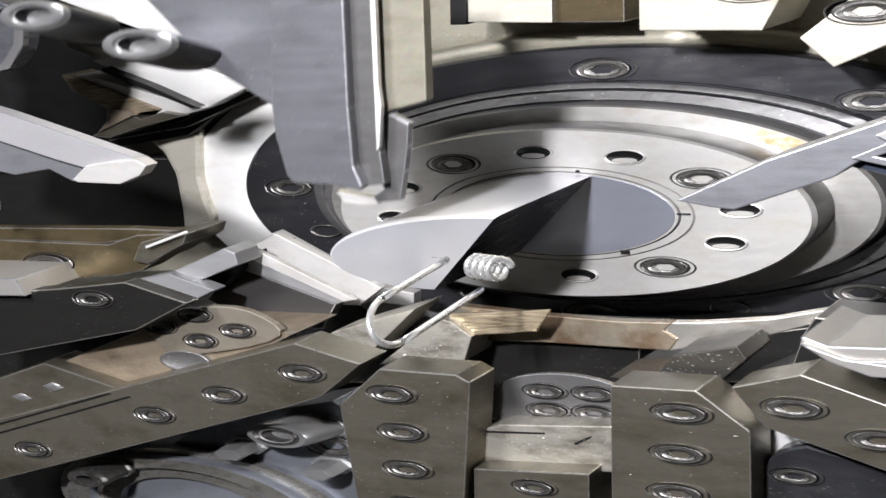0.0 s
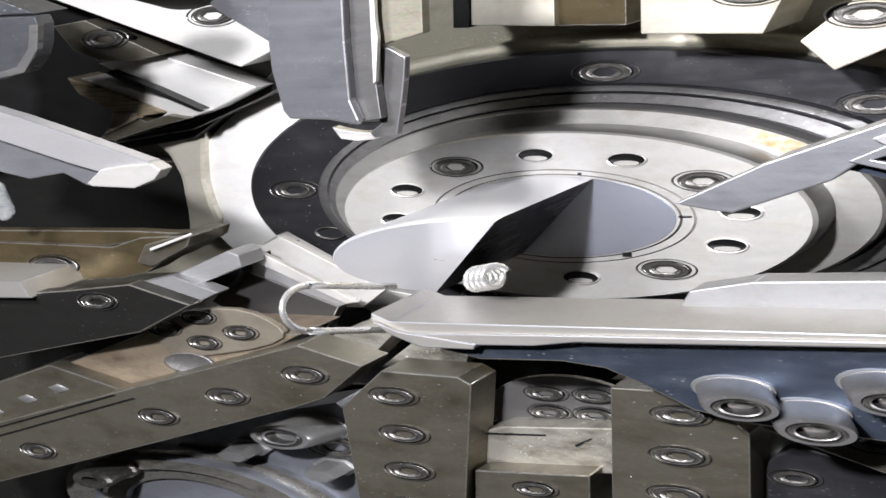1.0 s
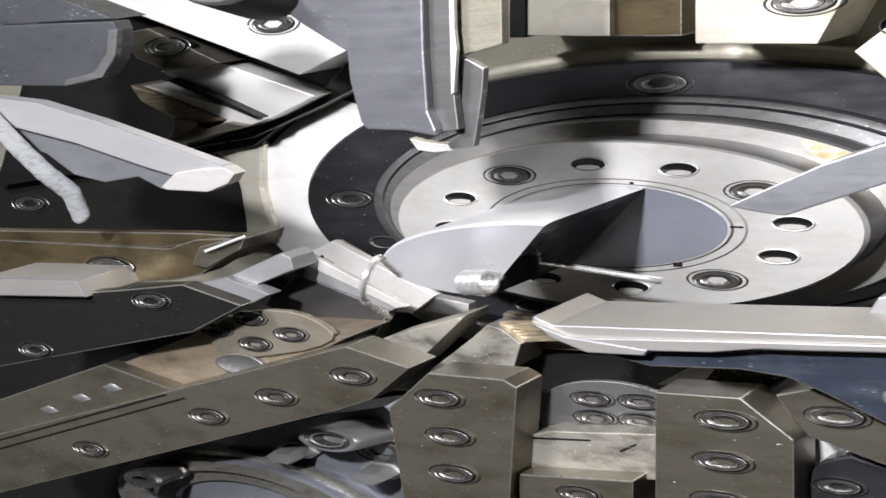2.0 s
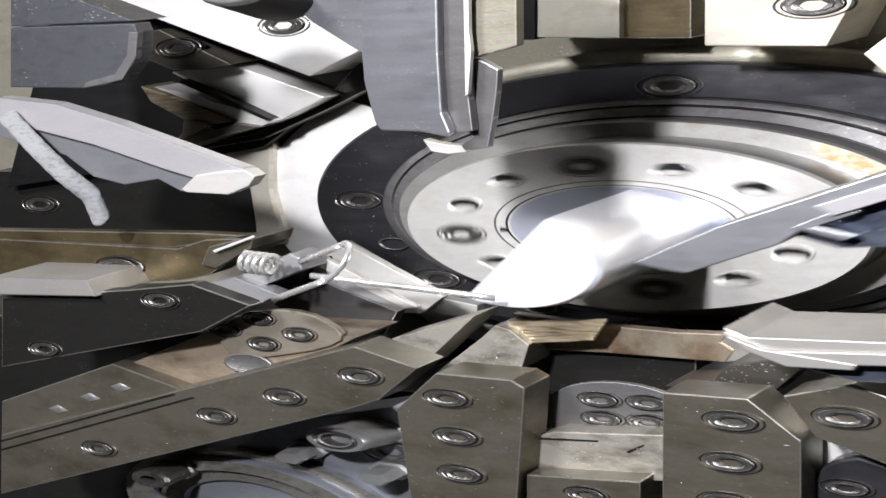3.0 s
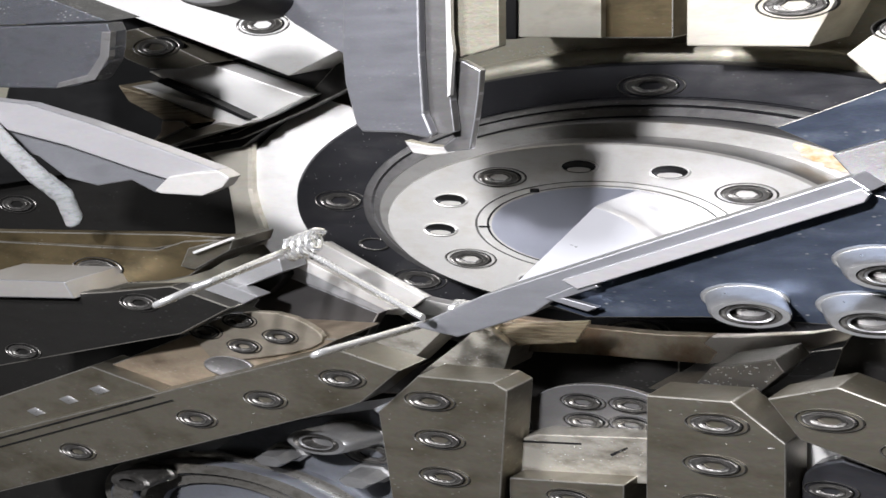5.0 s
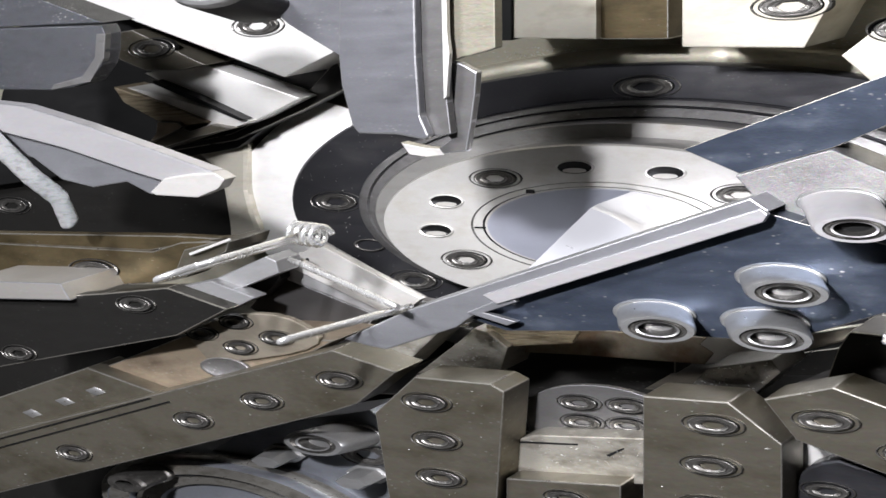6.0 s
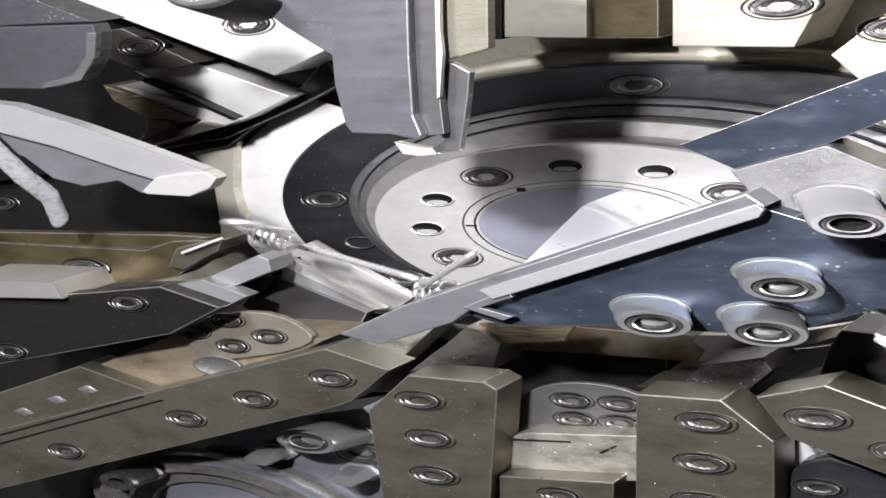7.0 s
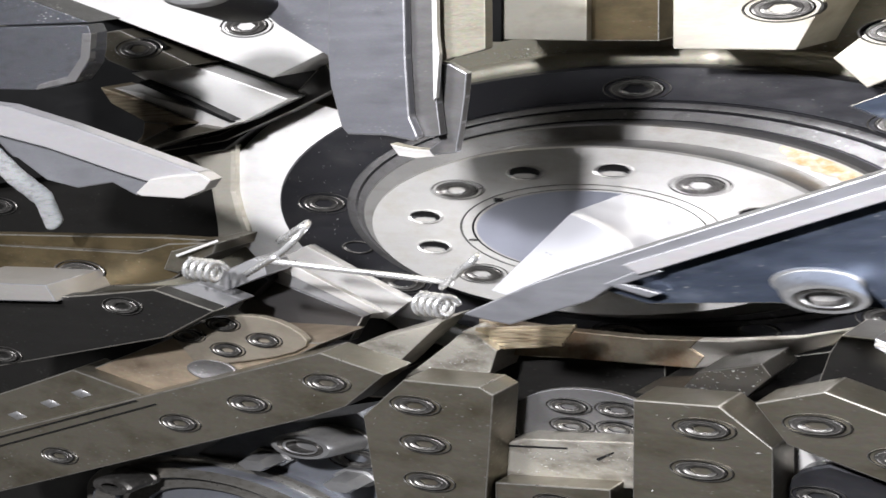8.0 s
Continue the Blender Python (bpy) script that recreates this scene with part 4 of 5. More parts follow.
# ---- spring wire ----
def tube(points, r, seg=10):
    """A round wire along points."""
    bm = bmesh.new()
    rings = []
    for k, p in enumerate(points):
        a, b = points[max(k - 1, 0)], points[min(k + 1, len(points) - 1)]
        way = (Vector(b) - Vector(a)).normalized()
        side = way.cross(Vector((0, 1, 0.02))).normalized()
        up = side.cross(way)
        rings.append([bm.verts.new(Vector(p) + r * (side * math.cos(2 * math.pi * i / seg) + up * math.sin(2 * math.pi * i / seg))) for i in range(seg)])
    for k in range(len(points) - 1):
        for i in range(seg):
            bm.faces.new((rings[k][i], rings[k][(i + 1) % seg], rings[k + 1][(i + 1) % seg], rings[k + 1][i])).smooth = True
    bm.faces.new(rings[0])
    bm.faces.new(list(reversed(rings[-1])))
    return bm


def hairpin(length, width):
    pts = [(x * length / 6, 0, -width / 2) for x in range(6)]
    pts += [(length - width * 0.9 + width * 0.9 * math.sin(radians(a)), 0, -width / 2 * math.cos(radians(a))) for a in range(0, 181, 15)]
    return pts + [(x * length / 6, 0, width / 2) for x in range(5, 0, -1)]


def helix(turns, length, ry, rz):
    n = int(turns * 20)
    return [(length * (i / n - 0.5), ry * math.sin(2 * math.pi * turns * i / n), rz * math.cos(2 * math.pi * turns * i / n)) for i in range(n + 1)]


spring = thing("torsion_spring", "bright steel double torsion spring being wound from wire", "spring")
coil = part("coil", tube(helix(4.2, 0.0185, 0.0046, 0.0036), 0.0012), WIRE, spring, "coil of four turns")
loop = part("loop", tube(hairpin(0.072, 0.0155), 0.0012), WIRE, spring, "long bent hairpin loop")
span = part("straight_wire", tube([(0.084 * i / 8, 0, 0) for i in range(9)], 0.0012), WIRE, spring)
coil_two = part("coil", tube(helix(4.2, 0.0185, 0.0046, 0.0036), 0.0012), WIRE, spring, "coil of four turns")
loop_two = part("loop", tube(hairpin(0.060, 0.005), 0.0012), WIRE, spring, "bent hairpin loop")


# ---- movement ----
def slide(ob, rows):
    walk(ob, [(t, pose(*d)) for t, d in rows])


def motions():
    slide(cutter, [(0, (-0.0143, 0.0000, -0.0209)), (0.1, (-0.0101, 0.0000, -0.0133)), (0.2, (-0.0082, 0.0000, -0.0070)), (0.3, (-0.0107, 0.0000, 0.0008)), (0.5, (-0.0119, 0.0000, 0.0045)), (1.0, (-0.0130, 0.0000, 0.0038)), (1.2, (-0.0085, 0.0000, 0.0020)), (1.5, (-0.0095, 0.0000, 0.0019)), (1.7, (-0.0055, 0.0000, 0.0010)), (2.8, (0, 0, 0)), (8, (0, 0, 0))])
    slide(arm, [
        (0.0, (0.1348, 0.0000, -0.0021)),
        (0.2, (0.1159, 0.0000, -0.0020)),
        (0.4, (0.0954, 0.0000, -0.0017)),
        (0.5, (0.0871, 0.0000, -0.0017)),
        (0.6, (0.0516, 0.0000, -0.0008)),
        (0.7, (0.0161, 0.0000, -0.0003)),
        (0.8, (-0.0148, 0.0000, -0.0011)),
        (0.9, (-0.0220, 0.0000, -0.0013)),
        (1.0, (-0.0244, -0.0000, -0.0015)),
        (1.1, (-0.0233, 0.0000, -0.0013)),
        (1.2, (-0.0119, 0.0000, -0.0009)),
        (1.3, (-0.0103, 0.0000, -0.0008)),
        (1.4, (-0.0021, 0.0000, -0.0007)),
        (1.5, (0.0012, 0.0000, -0.0008)),
        (1.7, (0.0098, 0.0000, -0.0006)),
        (2.3, (0.0351, 0.0000, 0.0007)),
        (2.8, (0.0651, 0.0000, 0.0006)),
        (2.9, (0.0799, 0.0000, 0.0005)),
        (3.0, (0.0925, 0.0000, 0.0005)),
        (3.1, (0.1032, 0.0000, 0.0004)),
        (3.2, (0.1160, 0.0000, 0.0004)),
        (3.4, (0.1390, 0.0000, 0.0003)),
        (4.4, (0.1500, 0.0000, 0.0030)),
        (8.0, (0.1500, 0.0000, 0.0030)),
    ])
    left_slide = [(0, (-0.0180, 0, 0.0026)), (0.5, (-0.0146, 0, 0.0024)), (1.0, (-0.0124, 0, 0.0021)), (1.5, (-0.0078, 0, 0.0017)), (3.0, (0.0033, 0, 0)), (4.0, (0.0015, 0, 0)), (5.5, (0, 0, 0)), (8, (-0.0010, 0, 0))]
    for name in ("bending_tool", "tool_holder", "holder_plate", "cable"):
        slide(bpy.data.objects[name], left_slide)
    slide(forming, [
        (0.0, (0.1492, 0.0000, 0.0489)),
        (0.5, (0.1492, 0.0000, 0.0489)),
        (1.0, (0.1492, 0.0000, 0.0489)),
        (1.5, (0.1492, 0.0000, 0.0489)),
        (1.7, (0.1492, 0.0000, 0.0489)),
        (2.5, (0.1556, 0.0000, 0.0467)),
        (2.8, (0.1394, 0.0000, 0.0379)),
        (2.9, (0.1294, 0.0000, 0.0353)),
        (3.0, (0.1139, 0.0000, 0.0298)),
        (3.1, (0.0880, 0.0000, 0.0224)),
        (3.2, (0.0597, 0.0000, 0.0121)),
        (3.3, (0.0573, 0.0000, 0.0114)),
        (3.4, (0.0327, 0.0000, 0.0058)),
        (3.5, (0.0312, 0.0000, 0.0054)),
        (4.0, (0.0312, 0.0000, 0.0054)),
        (4.2, (0.0303, 0.0000, 0.0052)),
        (5.2, (0.0296, 0.0000, 0.0047)),
        (5.3, (0.0288, -0.0000, 0.0047)),
        (5.4, (0.0150, 0.0000, 0.0014)),
        (5.5, (-0.0007, 0.0000, -0.0019)),
        (6.0, (-0.0011, 0.0000, -0.0014)),
        (6.5, (-0.0013, -0.0000, -0.0017)),
        (7.0, (0.0000, 0.0000, 0.0000)),
        (7.4, (0.0008, 0.0000, -0.0000)),
        (7.6, (0.0073, 0.0000, 0.0021)),
        (7.8, (0.0290, 0.0000, 0.0066)),
        (7.9, (0.0456, 0.0000, 0.0100)),
        (8.0, (0.0575, 0.0000, 0.0121)),
    ])
    walk(coil, [
        (0.000, pose(0.0229, -0.0920, 0.0011, -18.1, -3.5, -23.9)),
        (0.700, pose(0.0222, -0.0920, 0.0016, -18.0, -3.5, -23.7)),
        (0.800, pose(0.0192, -0.0920, 0.0007, -18.0, -3.4, -23.3)),
        (0.900, pose(0.0215, -0.0920, -0.0010, -4.6, -12.9, -30.0)),
        (1.000, pose(0.0212, -0.0920, -0.0017, -4.5, -12.9, -29.9)),
        (1.500, pose(0.0168, -0.0920, -0.0048, -4.5, -12.8, -28.8)),
        (1.700, pose(0.0196, -0.0920, -0.0044, -4.3, -12.7, -29.0)),
        (2.300, pose(-0.0525, -0.0920, -0.0027, -17.7, -0.5, -13.4)),
        (2.800, pose(-0.1140, -0.0920, -0.0039, -17.5, 1.6, -6.3)),
        (3.000, pose(-0.1137, -0.0920, 0.0000, -17.1, 1.9, -6.1)),
        (3.300, pose(-0.1031, -0.0920, 0.0043, -16.9, 1.8, -7.2)),
        (3.400, pose(-0.1229, -0.0920, -0.0033, 2.1, -16.8, 0.4)),
        (3.500, pose(-0.1419, -0.0920, -0.0080, 1.5, -16.8, 2.7)),
        (3.700, pose(-0.1488, -0.0920, -0.0112, 1.2, -16.9, 3.4)),
        (3.900, pose(-0.1380, -0.0920, -0.0085, 1.5, -16.9, 2.1)),
        (4.100, pose(-0.1060, -0.0920, 0.0020, 2.6, -16.7, -1.8)),
        (4.300, pose(-0.0741, -0.0920, 0.0082, 3.5, -16.7, -5.7)),
        (4.800, pose(-0.0782, -0.0920, 0.0089, 3.5, -16.7, -5.4)),
        (5.300, pose(-0.0795, -0.0920, 0.0097, 3.6, -16.6, -5.5)),
        (5.400, pose(-0.0822, -0.0920, 0.0087, 3.5, -16.6, -5.2)),
        (5.500, pose(-0.0850, -0.0920, 0.0068, 3.3, -16.7, -4.8)),
        (5.600, pose(-0.0946, -0.0920, 0.0044, 3.0, -16.8, -3.6)),
        (5.700, pose(-0.0973, -0.0920, 0.0073, -17.0, 1.6, -8.5)),
        (5.800, pose(-0.0912, -0.0920, 0.0072, -17.0, 1.5, -9.1)),
        (5.900, pose(-0.0867, -0.0920, 0.0119, -16.7, 1.6, -9.7)),
        (6.000, pose(-0.0737, -0.0920, 0.0142, -16.6, 1.4, -11.1)),
        (6.100, pose(-0.0870, -0.0920, 0.0117, -16.7, 1.6, -9.6)),
        (6.200, pose(-0.0934, -0.0920, 0.0082, -16.9, 1.6, -8.9)),
        (6.300, pose(-0.0935, -0.0920, 0.0082, -16.9, 1.6, -8.9)),
        (6.400, pose(-0.0930, -0.0920, 0.0083, -16.8, 1.6, -8.9)),
        (6.500, pose(-0.0844, -0.0920, 0.0120, -16.5, 1.6, -9.8)),
        (6.600, pose(-0.0826, -0.0920, 0.0152, -16.4, 1.7, -10.1)),
        (6.800, pose(-0.0963, -0.0920, 0.0089, -17.0, 1.7, -8.8)),
        (7.000, pose(-0.0898, -0.0920, 0.0119, -17.0, 1.6, -9.6)),
        (7.100, pose(-0.0912, -0.0920, 0.0140, -16.7, 1.8, -9.4)),
        (7.200, pose(-0.0971, -0.0920, 0.0147, -16.6, 2.0, -8.7)),
        (7.300, pose(-0.0967, -0.0920, 0.0127, -16.6, 1.9, -8.6)),
        (7.500, pose(-0.1045, -0.0920, 0.0084, -16.6, 1.9, -7.6)),
        (7.700, pose(-0.1129, -0.0920, 0.0070, -16.8, 1.9, -7.0)),
        (8.000, pose(-0.1239, -0.0920, -0.0011, -17.5, 1.7, -6.1)),
    ])
    walk(loop, [
        (0.000, pose(0.0165, -0.0920, 0.0001, 21.3, 2.0, -84.9)),
        (0.700, pose(0.0155, -0.0920, 0.0002, 21.3, 1.8, -84.7)),
        (0.800, pose(0.0079, -0.0920, -0.0021, 13.0, -1.8, -88.2)),
        (0.900, pose(-0.0087, -0.0920, -0.0148, 3.8, -15.3, -94.6)),
        (1.000, pose(-0.0102, -0.0920, -0.0141, 4.1, -14.7, -93.5)),
        (1.500, pose(-0.0096, -0.0920, -0.0143, 4.8, -13.9, -93.7)),
        (1.700, pose(-0.0056, -0.0920, -0.0139, 4.7, -13.7, -93.4)),
        (2.000, pose(-0.0407, -0.0920, -0.0108, -26.0, -18.9, -59.3)),
        (2.300, pose(-0.0755, -0.0920, -0.0083, -54.1, -6.9, -27.6)),
        (2.800, pose(-0.0973, -0.0920, -0.0053, -43.2, -6.5, -27.3)),
        (3.000, pose(-0.1018, -0.0920, -0.0074, -39.7, -15.1, -27.3)),
        (3.300, pose(-0.1057, -0.0920, -0.0073, -72.9, -16.7, -24.4)),
        (3.400, pose(-0.1142, -0.0920, -0.0071, -83.2, -16.6, -10.2)),
        (3.500, pose(-0.1226, -0.0920, -0.0060, -88.1, -14.2, -2.8)),
        (3.700, pose(-0.1275, -0.0920, -0.0079, -88.3, -15.7, 3.8)),
        (3.900, pose(-0.1193, -0.0920, -0.0054, -89.8, -13.7, 2.0)),
        (4.100, pose(-0.0931, -0.0920, 0.0008, -82.6, -15.1, -17.1)),
        (4.300, pose(-0.0741, -0.0920, 0.0082, -60.5, -3.2, -62.6)),
        (4.800, pose(-0.0811, -0.0920, 0.0088, -68.1, 5.4, -90.8)),
        (5.300, pose(-0.0796, -0.0920, 0.0088, -70.1, 7.2, -99.8)),
        (5.400, pose(-0.0823, -0.0920, 0.0078, -68.6, 3.7, -88.1)),
        (5.500, pose(-0.0866, -0.0920, 0.0054, -67.7, 0.9, -79.5)),
        (5.600, pose(-0.0751, -0.0920, 0.0059, -68.0, -13.0, -36.7)),
        (5.700, pose(-0.0671, -0.0920, 0.0102, -55.7, -16.6, -32.3)),
        (5.800, pose(-0.0701, -0.0920, 0.0107, -46.7, -19.0, -33.6)),
        (5.900, pose(-0.0841, -0.0920, 0.0116, -75.8, -8.6, -69.3)),
        (6.000, pose(-0.0737, -0.0920, 0.0142, -72.0, 2.0, -98.8)),
        (6.100, pose(-0.0814, -0.0920, 0.0107, -70.2, -2.0, -78.5)),
        (6.200, pose(-0.0704, -0.0920, 0.0089, -62.3, -14.5, -36.4)),
        (6.300, pose(-0.0629, -0.0920, 0.0135, -60.4, -14.9, -31.9)),
        (6.400, pose(-0.0702, -0.0920, 0.0112, -49.6, -16.5, -36.0)),
        (6.500, pose(-0.0875, -0.0920, 0.0103, -77.5, -7.3, -76.8)),
        (6.600, pose(-0.0863, -0.0920, 0.0129, -68.8, 4.5, -94.2)),
        (6.800, pose(-0.0701, -0.0920, 0.0119, -59.0, -15.4, -32.6)),
        (7.000, pose(-0.0902, -0.0920, 0.0133, -104.1, -13.4, -55.7)),
        (7.100, pose(-0.0949, -0.0920, 0.0127, -71.6, -3.1, -82.0)),
        (7.200, pose(-0.1010, -0.0920, 0.0124, -68.3, 2.6, -86.6)),
        (7.300, pose(-0.0985, -0.0920, 0.0104, -63.8, -2.9, -64.7)),
        (7.500, pose(-0.0751, -0.0920, 0.0131, -61.3, -14.3, -30.9)),
        (7.700, pose(-0.0829, -0.0920, 0.0113, -58.0, -15.2, -31.8)),
        (8.000, pose(-0.0937, -0.0920, 0.0041, -51.4, -15.8, -35.7)),
    ])
    walk(span, [
        (0.000, pose(-0.0200, 0.0080, 0.0000, -0.0, -0.0, -90.0)),
        (0.700, pose(-0.0200, 0.0080, 0.0000, -0.0, -0.0, -90.0)),
        (0.800, pose(-0.0200, 0.0080, 0.0000, -0.0, -0.0, -90.0)),
        (0.900, pose(-0.0200, 0.0080, 0.0000, -0.0, -0.0, -90.0)),
        (1.000, pose(-0.0200, 0.0080, 0.0000, -0.0, -0.0, -90.0)),
        (1.500, pose(-0.0200, 0.0080, 0.0000, -0.0, -0.0, -90.0)),
        (1.700, pose(-0.0200, 0.0080, 0.0000, -0.0, -0.0, -90.0)),
        (1.900, pose(-0.0328, -0.0253, -0.0017, -6.5, 2.3, -35.2)),
        (2.100, pose(-0.0456, -0.0587, -0.0035, -8.4, 9.0, 19.5)),
        (2.300, pose(-0.0583, -0.0920, -0.0052, 0.0, -1.8, -9.3)),
        (2.800, pose(-0.0898, -0.0920, -0.0045, 0.0, 4.4, 12.3)),
        (3.000, pose(-0.0862, -0.0920, -0.0040, 0.0, 4.4, 4.3)),
        (3.300, pose(-0.0735, -0.0920, 0.0026, 0.0, 8.5, -5.9)),
        (3.400, pose(-0.0861, -0.0920, 0.0004, 0.0, 10.2, -3.0)),
        (3.500, pose(-0.1018, -0.0920, -0.0022, 0.0, 9.6, -6.8)),
        (3.700, pose(-0.1087, -0.0920, -0.0043, 0.0, 9.5, -5.6)),
        (3.900, pose(-0.1096, -0.0920, -0.0062, 0.0, 7.7, -7.3)),
        (4.100, pose(-0.0931, -0.0920, -0.0012, 0.0, 6.4, -15.6)),
        (4.300, pose(-0.0724, -0.0920, 0.0082, 0.0, 5.4, -19.6)),
        (4.800, pose(-0.0771, -0.0920, 0.0067, 0.0, 9.8, -20.8)),
        (5.300, pose(-0.0748, -0.0920, 0.0062, 0.0, 8.8, -25.6)),
        (5.400, pose(-0.0753, -0.0920, 0.0069, 0.0, 9.2, -24.3)),
        (5.500, pose(-0.0763, -0.0920, 0.0075, 0.0, 7.7, -20.2)),
        (5.600, pose(-0.0736, -0.0920, 0.0064, 0.0, 5.0, -11.7)),
        (5.700, pose(-0.0671, -0.0920, 0.0102, 0.0, 3.4, -11.4)),
        (5.800, pose(-0.0701, -0.0920, 0.0107, 0.0, 7.1, -0.3)),
        (5.900, pose(-0.0790, -0.0920, 0.0117, 0.0, 8.4, -10.9)),
        (6.000, pose(-0.0843, -0.0920, 0.0040, 0.0, 5.0, -24.0)),
        (6.100, pose(-0.0836, -0.0920, 0.0050, 0.0, 6.2, -21.9)),
        (6.200, pose(-0.0704, -0.0920, 0.0089, 0.0, 4.2, -11.9)),
        (6.300, pose(-0.0629, -0.0920, 0.0135, 0.0, 5.8, -12.0)),
        (6.400, pose(-0.0702, -0.0920, 0.0112, 0.0, 5.8, -8.1)),
        (6.500, pose(-0.0921, -0.0920, 0.0086, 0.0, 4.9, -10.3)),
        (6.600, pose(-0.0921, -0.0920, 0.0032, 0.0, 6.2, -21.0)),
        (6.800, pose(-0.0701, -0.0920, 0.0119, 0.0, 6.0, -10.8)),
        (7.000, pose(-0.0798, -0.0920, 0.0102, 0.0, 3.6, -18.8)),
        (7.100, pose(-0.1000, -0.0920, 0.0076, 0.0, 8.6, -5.7)),
        (7.200, pose(-0.1040, -0.0920, 0.0043, 0.0, 7.1, -15.1)),
        (7.300, pose(-0.0900, -0.0920, 0.0084, 0.0, 7.9, -15.4)),
        (7.500, pose(-0.0751, -0.0920, 0.0131, 0.0, 7.7, -3.7)),
        (7.700, pose(-0.0829, -0.0920, 0.0113, 0.0, 7.9, -2.0)),
        (8.000, pose(-0.0937, -0.0920, 0.0041, 0.0, 5.3, 7.3)),
    ])
    walk(coil_two, [
        (0.000, pose(0.2045, -0.0840, 0.0439, -18.0, -1.9, -15.9)),
        (2.500, pose(0.2108, -0.0840, 0.0402, -18.0, -1.9, -15.9)),
        (2.800, pose(0.1947, -0.0840, 0.0329, -18.0, -1.9, -15.9)),
        (3.000, pose(0.1692, -0.0840, 0.0247, -18.0, -1.9, -15.9)),
        (3.100, pose(0.1433, -0.0840, 0.0173, -18.0, -1.9, -15.9)),
        (3.200, pose(0.1149, -0.0840, 0.0070, -18.0, -1.9, -15.9)),
        (3.400, pose(0.0880, -0.0840, 0.0008, -18.0, -1.9, -15.9)),
        (4.200, pose(0.0856, -0.0840, 0.0001, -18.0, -1.9, -15.9)),
        (5.200, pose(-0.0246, -0.0760, -0.0199, -18.0, -1.9, -15.9)),
        (5.500, pose(-0.0212, -0.0760, -0.0186, -17.9, -1.9, -16.5)),
        (5.600, pose(-0.0157, -0.0760, -0.0160, -17.7, -1.9, -17.1)),
        (5.800, pose(-0.0050, -0.0760, -0.0121, -17.5, -2.0, -18.5)),
        (5.900, pose(-0.0102, -0.0760, -0.0144, -17.6, -2.0, -17.8)),
        (6.000, pose(-0.0208, -0.0760, -0.0181, -17.9, -1.9, -16.5)),
        (6.100, pose(-0.0208, -0.0760, -0.0180, -17.9, -1.9, -16.5)),
        (6.200, pose(-0.0127, -0.0760, -0.0143, -17.6, -1.9, -17.5)),
        (6.400, pose(-0.0074, -0.0760, -0.0117, -17.3, -1.9, -18.1)),
        (6.500, pose(-0.0205, -0.0760, -0.0144, -17.5, -1.6, -16.5)),
        (6.600, pose(-0.0227, -0.0760, -0.0170, -17.8, -1.7, -16.2)),
        (6.800, pose(-0.0105, -0.0760, -0.0124, -17.6, -1.9, -17.9)),
        (7.000, pose(-0.0129, -0.0920, -0.0060, -17.7, -1.8, -17.8)),
        (7.100, pose(-0.0131, -0.0920, -0.0067, -17.6, -1.8, -17.7)),
        (7.200, pose(-0.0158, -0.0920, -0.0076, -17.6, -1.8, -17.3)),
        (7.300, pose(-0.0133, -0.0920, -0.0072, -17.4, -1.8, -17.5)),
        (7.500, pose(-0.0095, -0.0920, -0.0059, -17.1, -1.7, -17.9)),
        (7.700, pose(-0.0113, -0.0920, -0.0072, -17.2, -1.9, -17.8)),
        (8.000, pose(-0.0121, -0.0920, -0.0098, -17.5, -2.2, -18.0)),
    ])
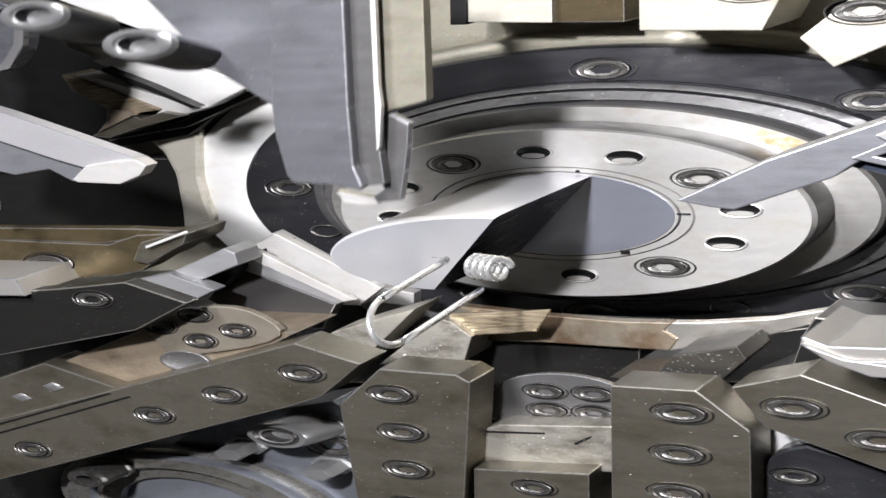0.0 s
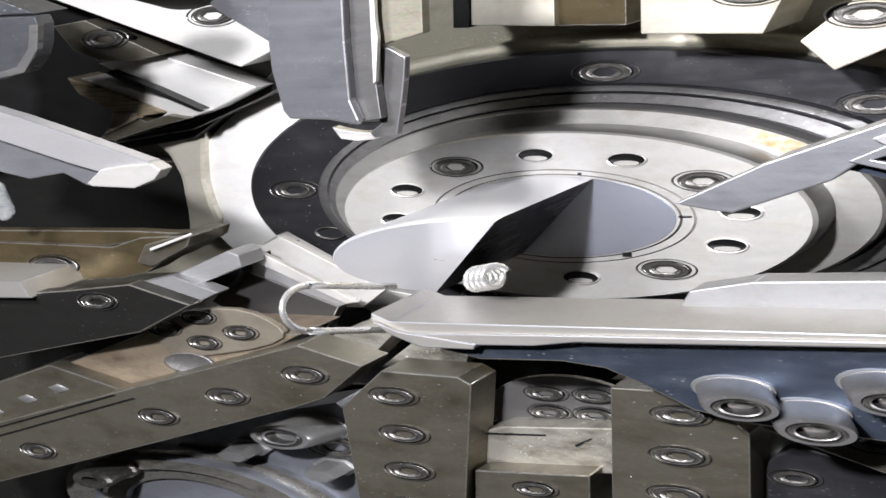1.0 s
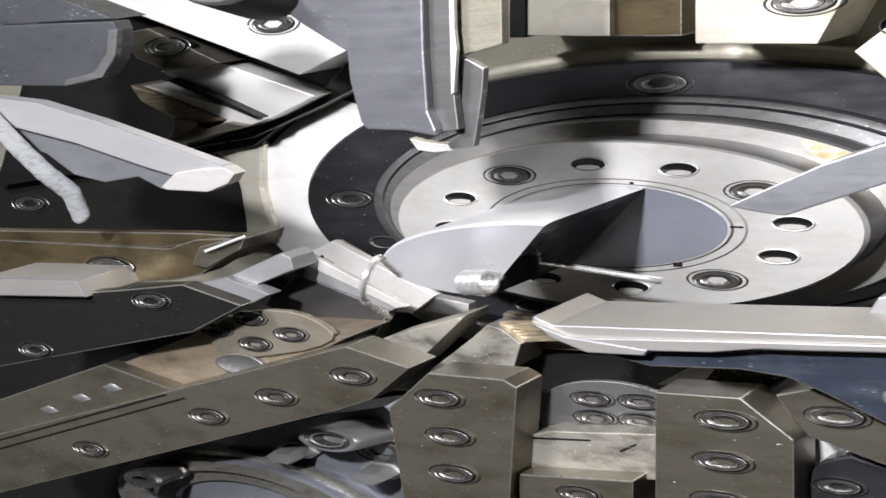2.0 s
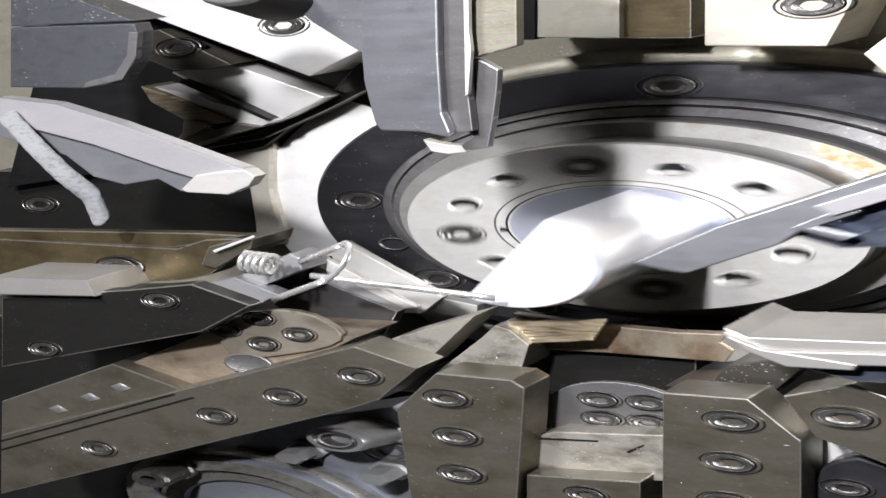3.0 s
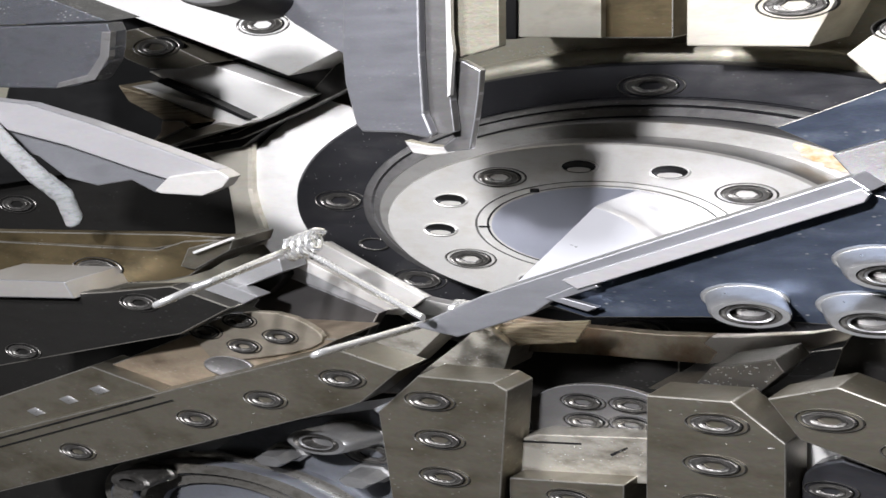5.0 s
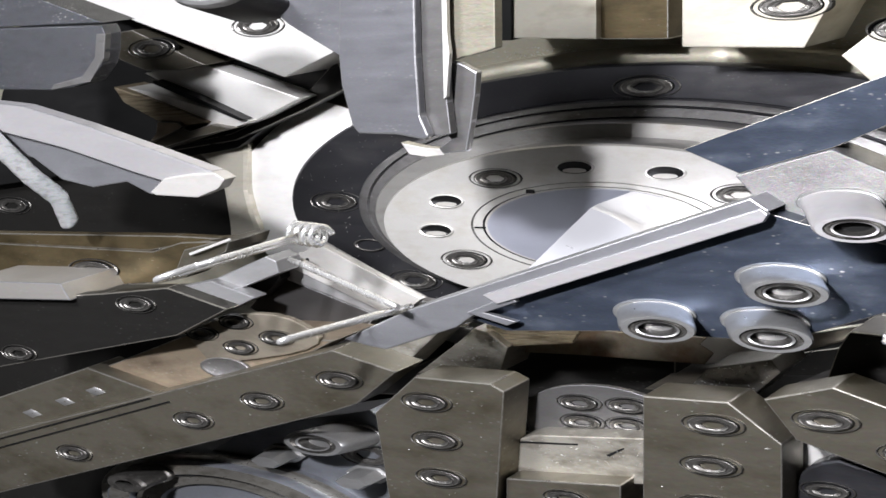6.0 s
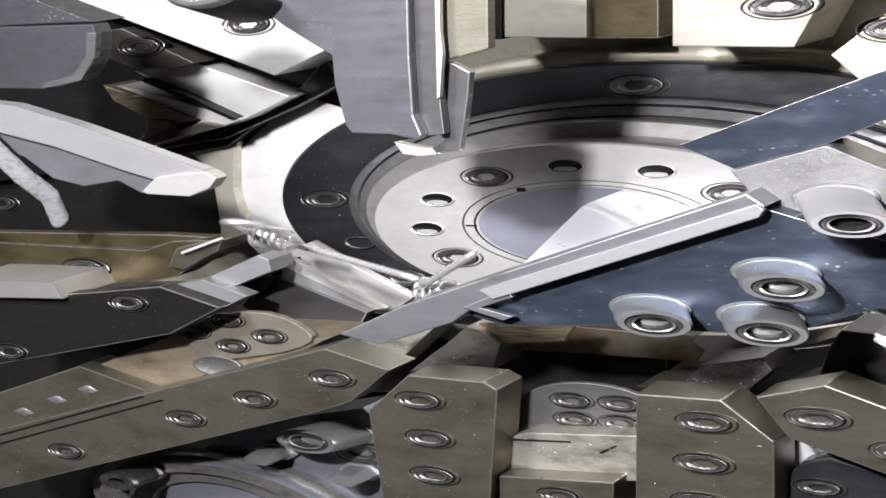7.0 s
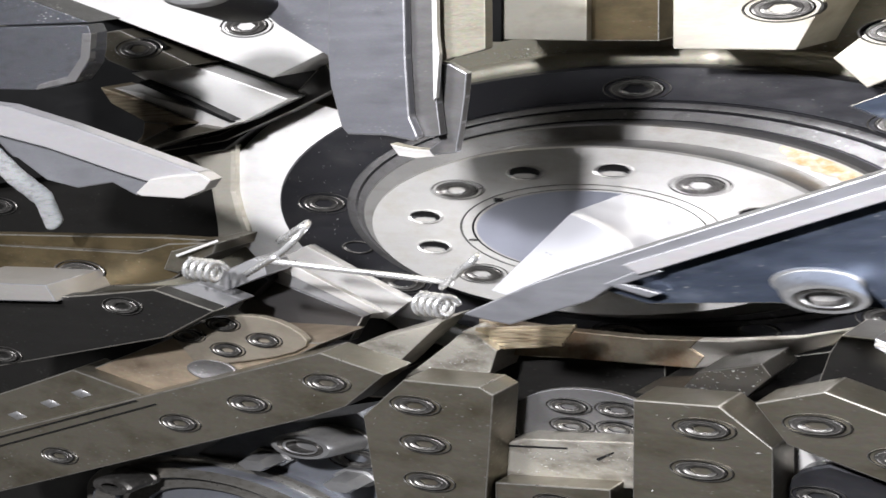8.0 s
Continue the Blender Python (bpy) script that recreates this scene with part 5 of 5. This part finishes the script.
    walk(loop_two, [
        (0.000, pose(0.2173, -0.0840, 0.0511, -83.6, 16.8, 173.5)),
        (2.500, pose(0.2236, -0.0840, 0.0474, -83.6, 16.8, 173.5)),
        (2.800, pose(0.2075, -0.0840, 0.0401, -83.6, 16.8, 173.5)),
        (3.000, pose(0.1821, -0.0840, 0.0320, -83.6, 16.8, 173.5)),
        (3.100, pose(0.1561, -0.0840, 0.0245, -83.6, 16.8, 173.5)),
        (3.200, pose(0.1278, -0.0840, 0.0142, -83.6, 16.8, 173.5)),
        (3.400, pose(0.1008, -0.0840, 0.0080, -83.6, 16.8, 173.5)),
        (4.200, pose(0.0985, -0.0840, 0.0073, -83.6, 16.8, 173.5)),
        (4.700, pose(0.0345, -0.0880, -0.0061, -71.8, 9.7, -136.6)),
        (5.200, pose(-0.0294, -0.0920, -0.0196, -69.5, -3.7, -89.3)),
        (5.500, pose(-0.0276, -0.0920, -0.0145, -67.1, -4.7, -78.1)),
        (5.600, pose(-0.0118, -0.0920, -0.0110, -75.6, -14.6, -42.7)),
        (5.800, pose(0.0013, -0.0920, -0.0060, -48.3, -18.3, -47.1)),
        (5.900, pose(0.0005, -0.0920, -0.0028, -57.1, -4.4, -69.1)),
        (6.000, pose(-0.0257, -0.0920, -0.0113, -70.5, 0.6, -106.7)),
        (6.100, pose(-0.0245, -0.0920, -0.0123, -70.9, -5.1, -84.8)),
        (6.200, pose(-0.0090, -0.0920, -0.0104, -65.2, -17.9, -40.5)),
        (6.400, pose(0.0043, -0.0920, -0.0012, -54.8, -17.6, -45.6)),
        (6.500, pose(-0.0139, -0.0920, -0.0032, -67.1, -2.4, -83.0)),
        (6.600, pose(-0.0289, -0.0920, -0.0103, -69.4, 2.9, -107.6)),
        (6.800, pose(-0.0013, -0.0920, -0.0019, -59.4, -19.1, -41.2)),
        (7.000, pose(-0.0183, -0.0920, -0.0041, -65.1, -20.0, -35.0)),
        (7.100, pose(-0.0193, -0.0920, -0.0049, -68.2, 0.6, -96.7)),
        (7.200, pose(-0.0287, -0.0920, -0.0076, -66.8, 4.6, -102.0)),
        (7.300, pose(-0.0186, -0.0920, -0.0085, -68.2, -3.0, -85.2)),
        (7.500, pose(0.0043, -0.0920, 0.0004, -63.1, -19.0, -38.1)),
        (7.700, pose(0.0005, -0.0920, -0.0008, -59.0, -18.7, -41.2)),
        (8.000, pose(-0.0057, -0.0920, -0.0011, -53.7, -17.6, -45.2)),
    ])
    for ob, a, r in PLATE_PARTS:
        rows = []
        for t, turn in ((0, 0), (2.6, 0), (2.7, -20), (2.8, -50), (2.9, -82), (3.0, -115), (3.1, -147), (3.2, -180), (7.8, -180), (7.9, -176), (8.0, -166)):
            rows.append((t, pose(r * U * math.cos(radians(a + turn)), 0, r * Q * U * math.sin(radians(a + turn)))))
        walk(ob, rows)
    walk(quill, [(t, pose(side, back * U, 0, 0, r, 0)) for t, r, back, side in ((0, 0, 0, 0), (2.6, 0, 0, 0), (2.6333, 60, 0, -0.01), (2.6667, 120, 0, -0.02), (2.7, 180, 0, -0.030), (2.8, 180, 0, -0.026), (3.0, 180, 0.05, -0.011), (3.2, 180, 0.45, 0), (7.8, 180, 0.45, 0), (8, 180, 0.35, 0))])


motions()
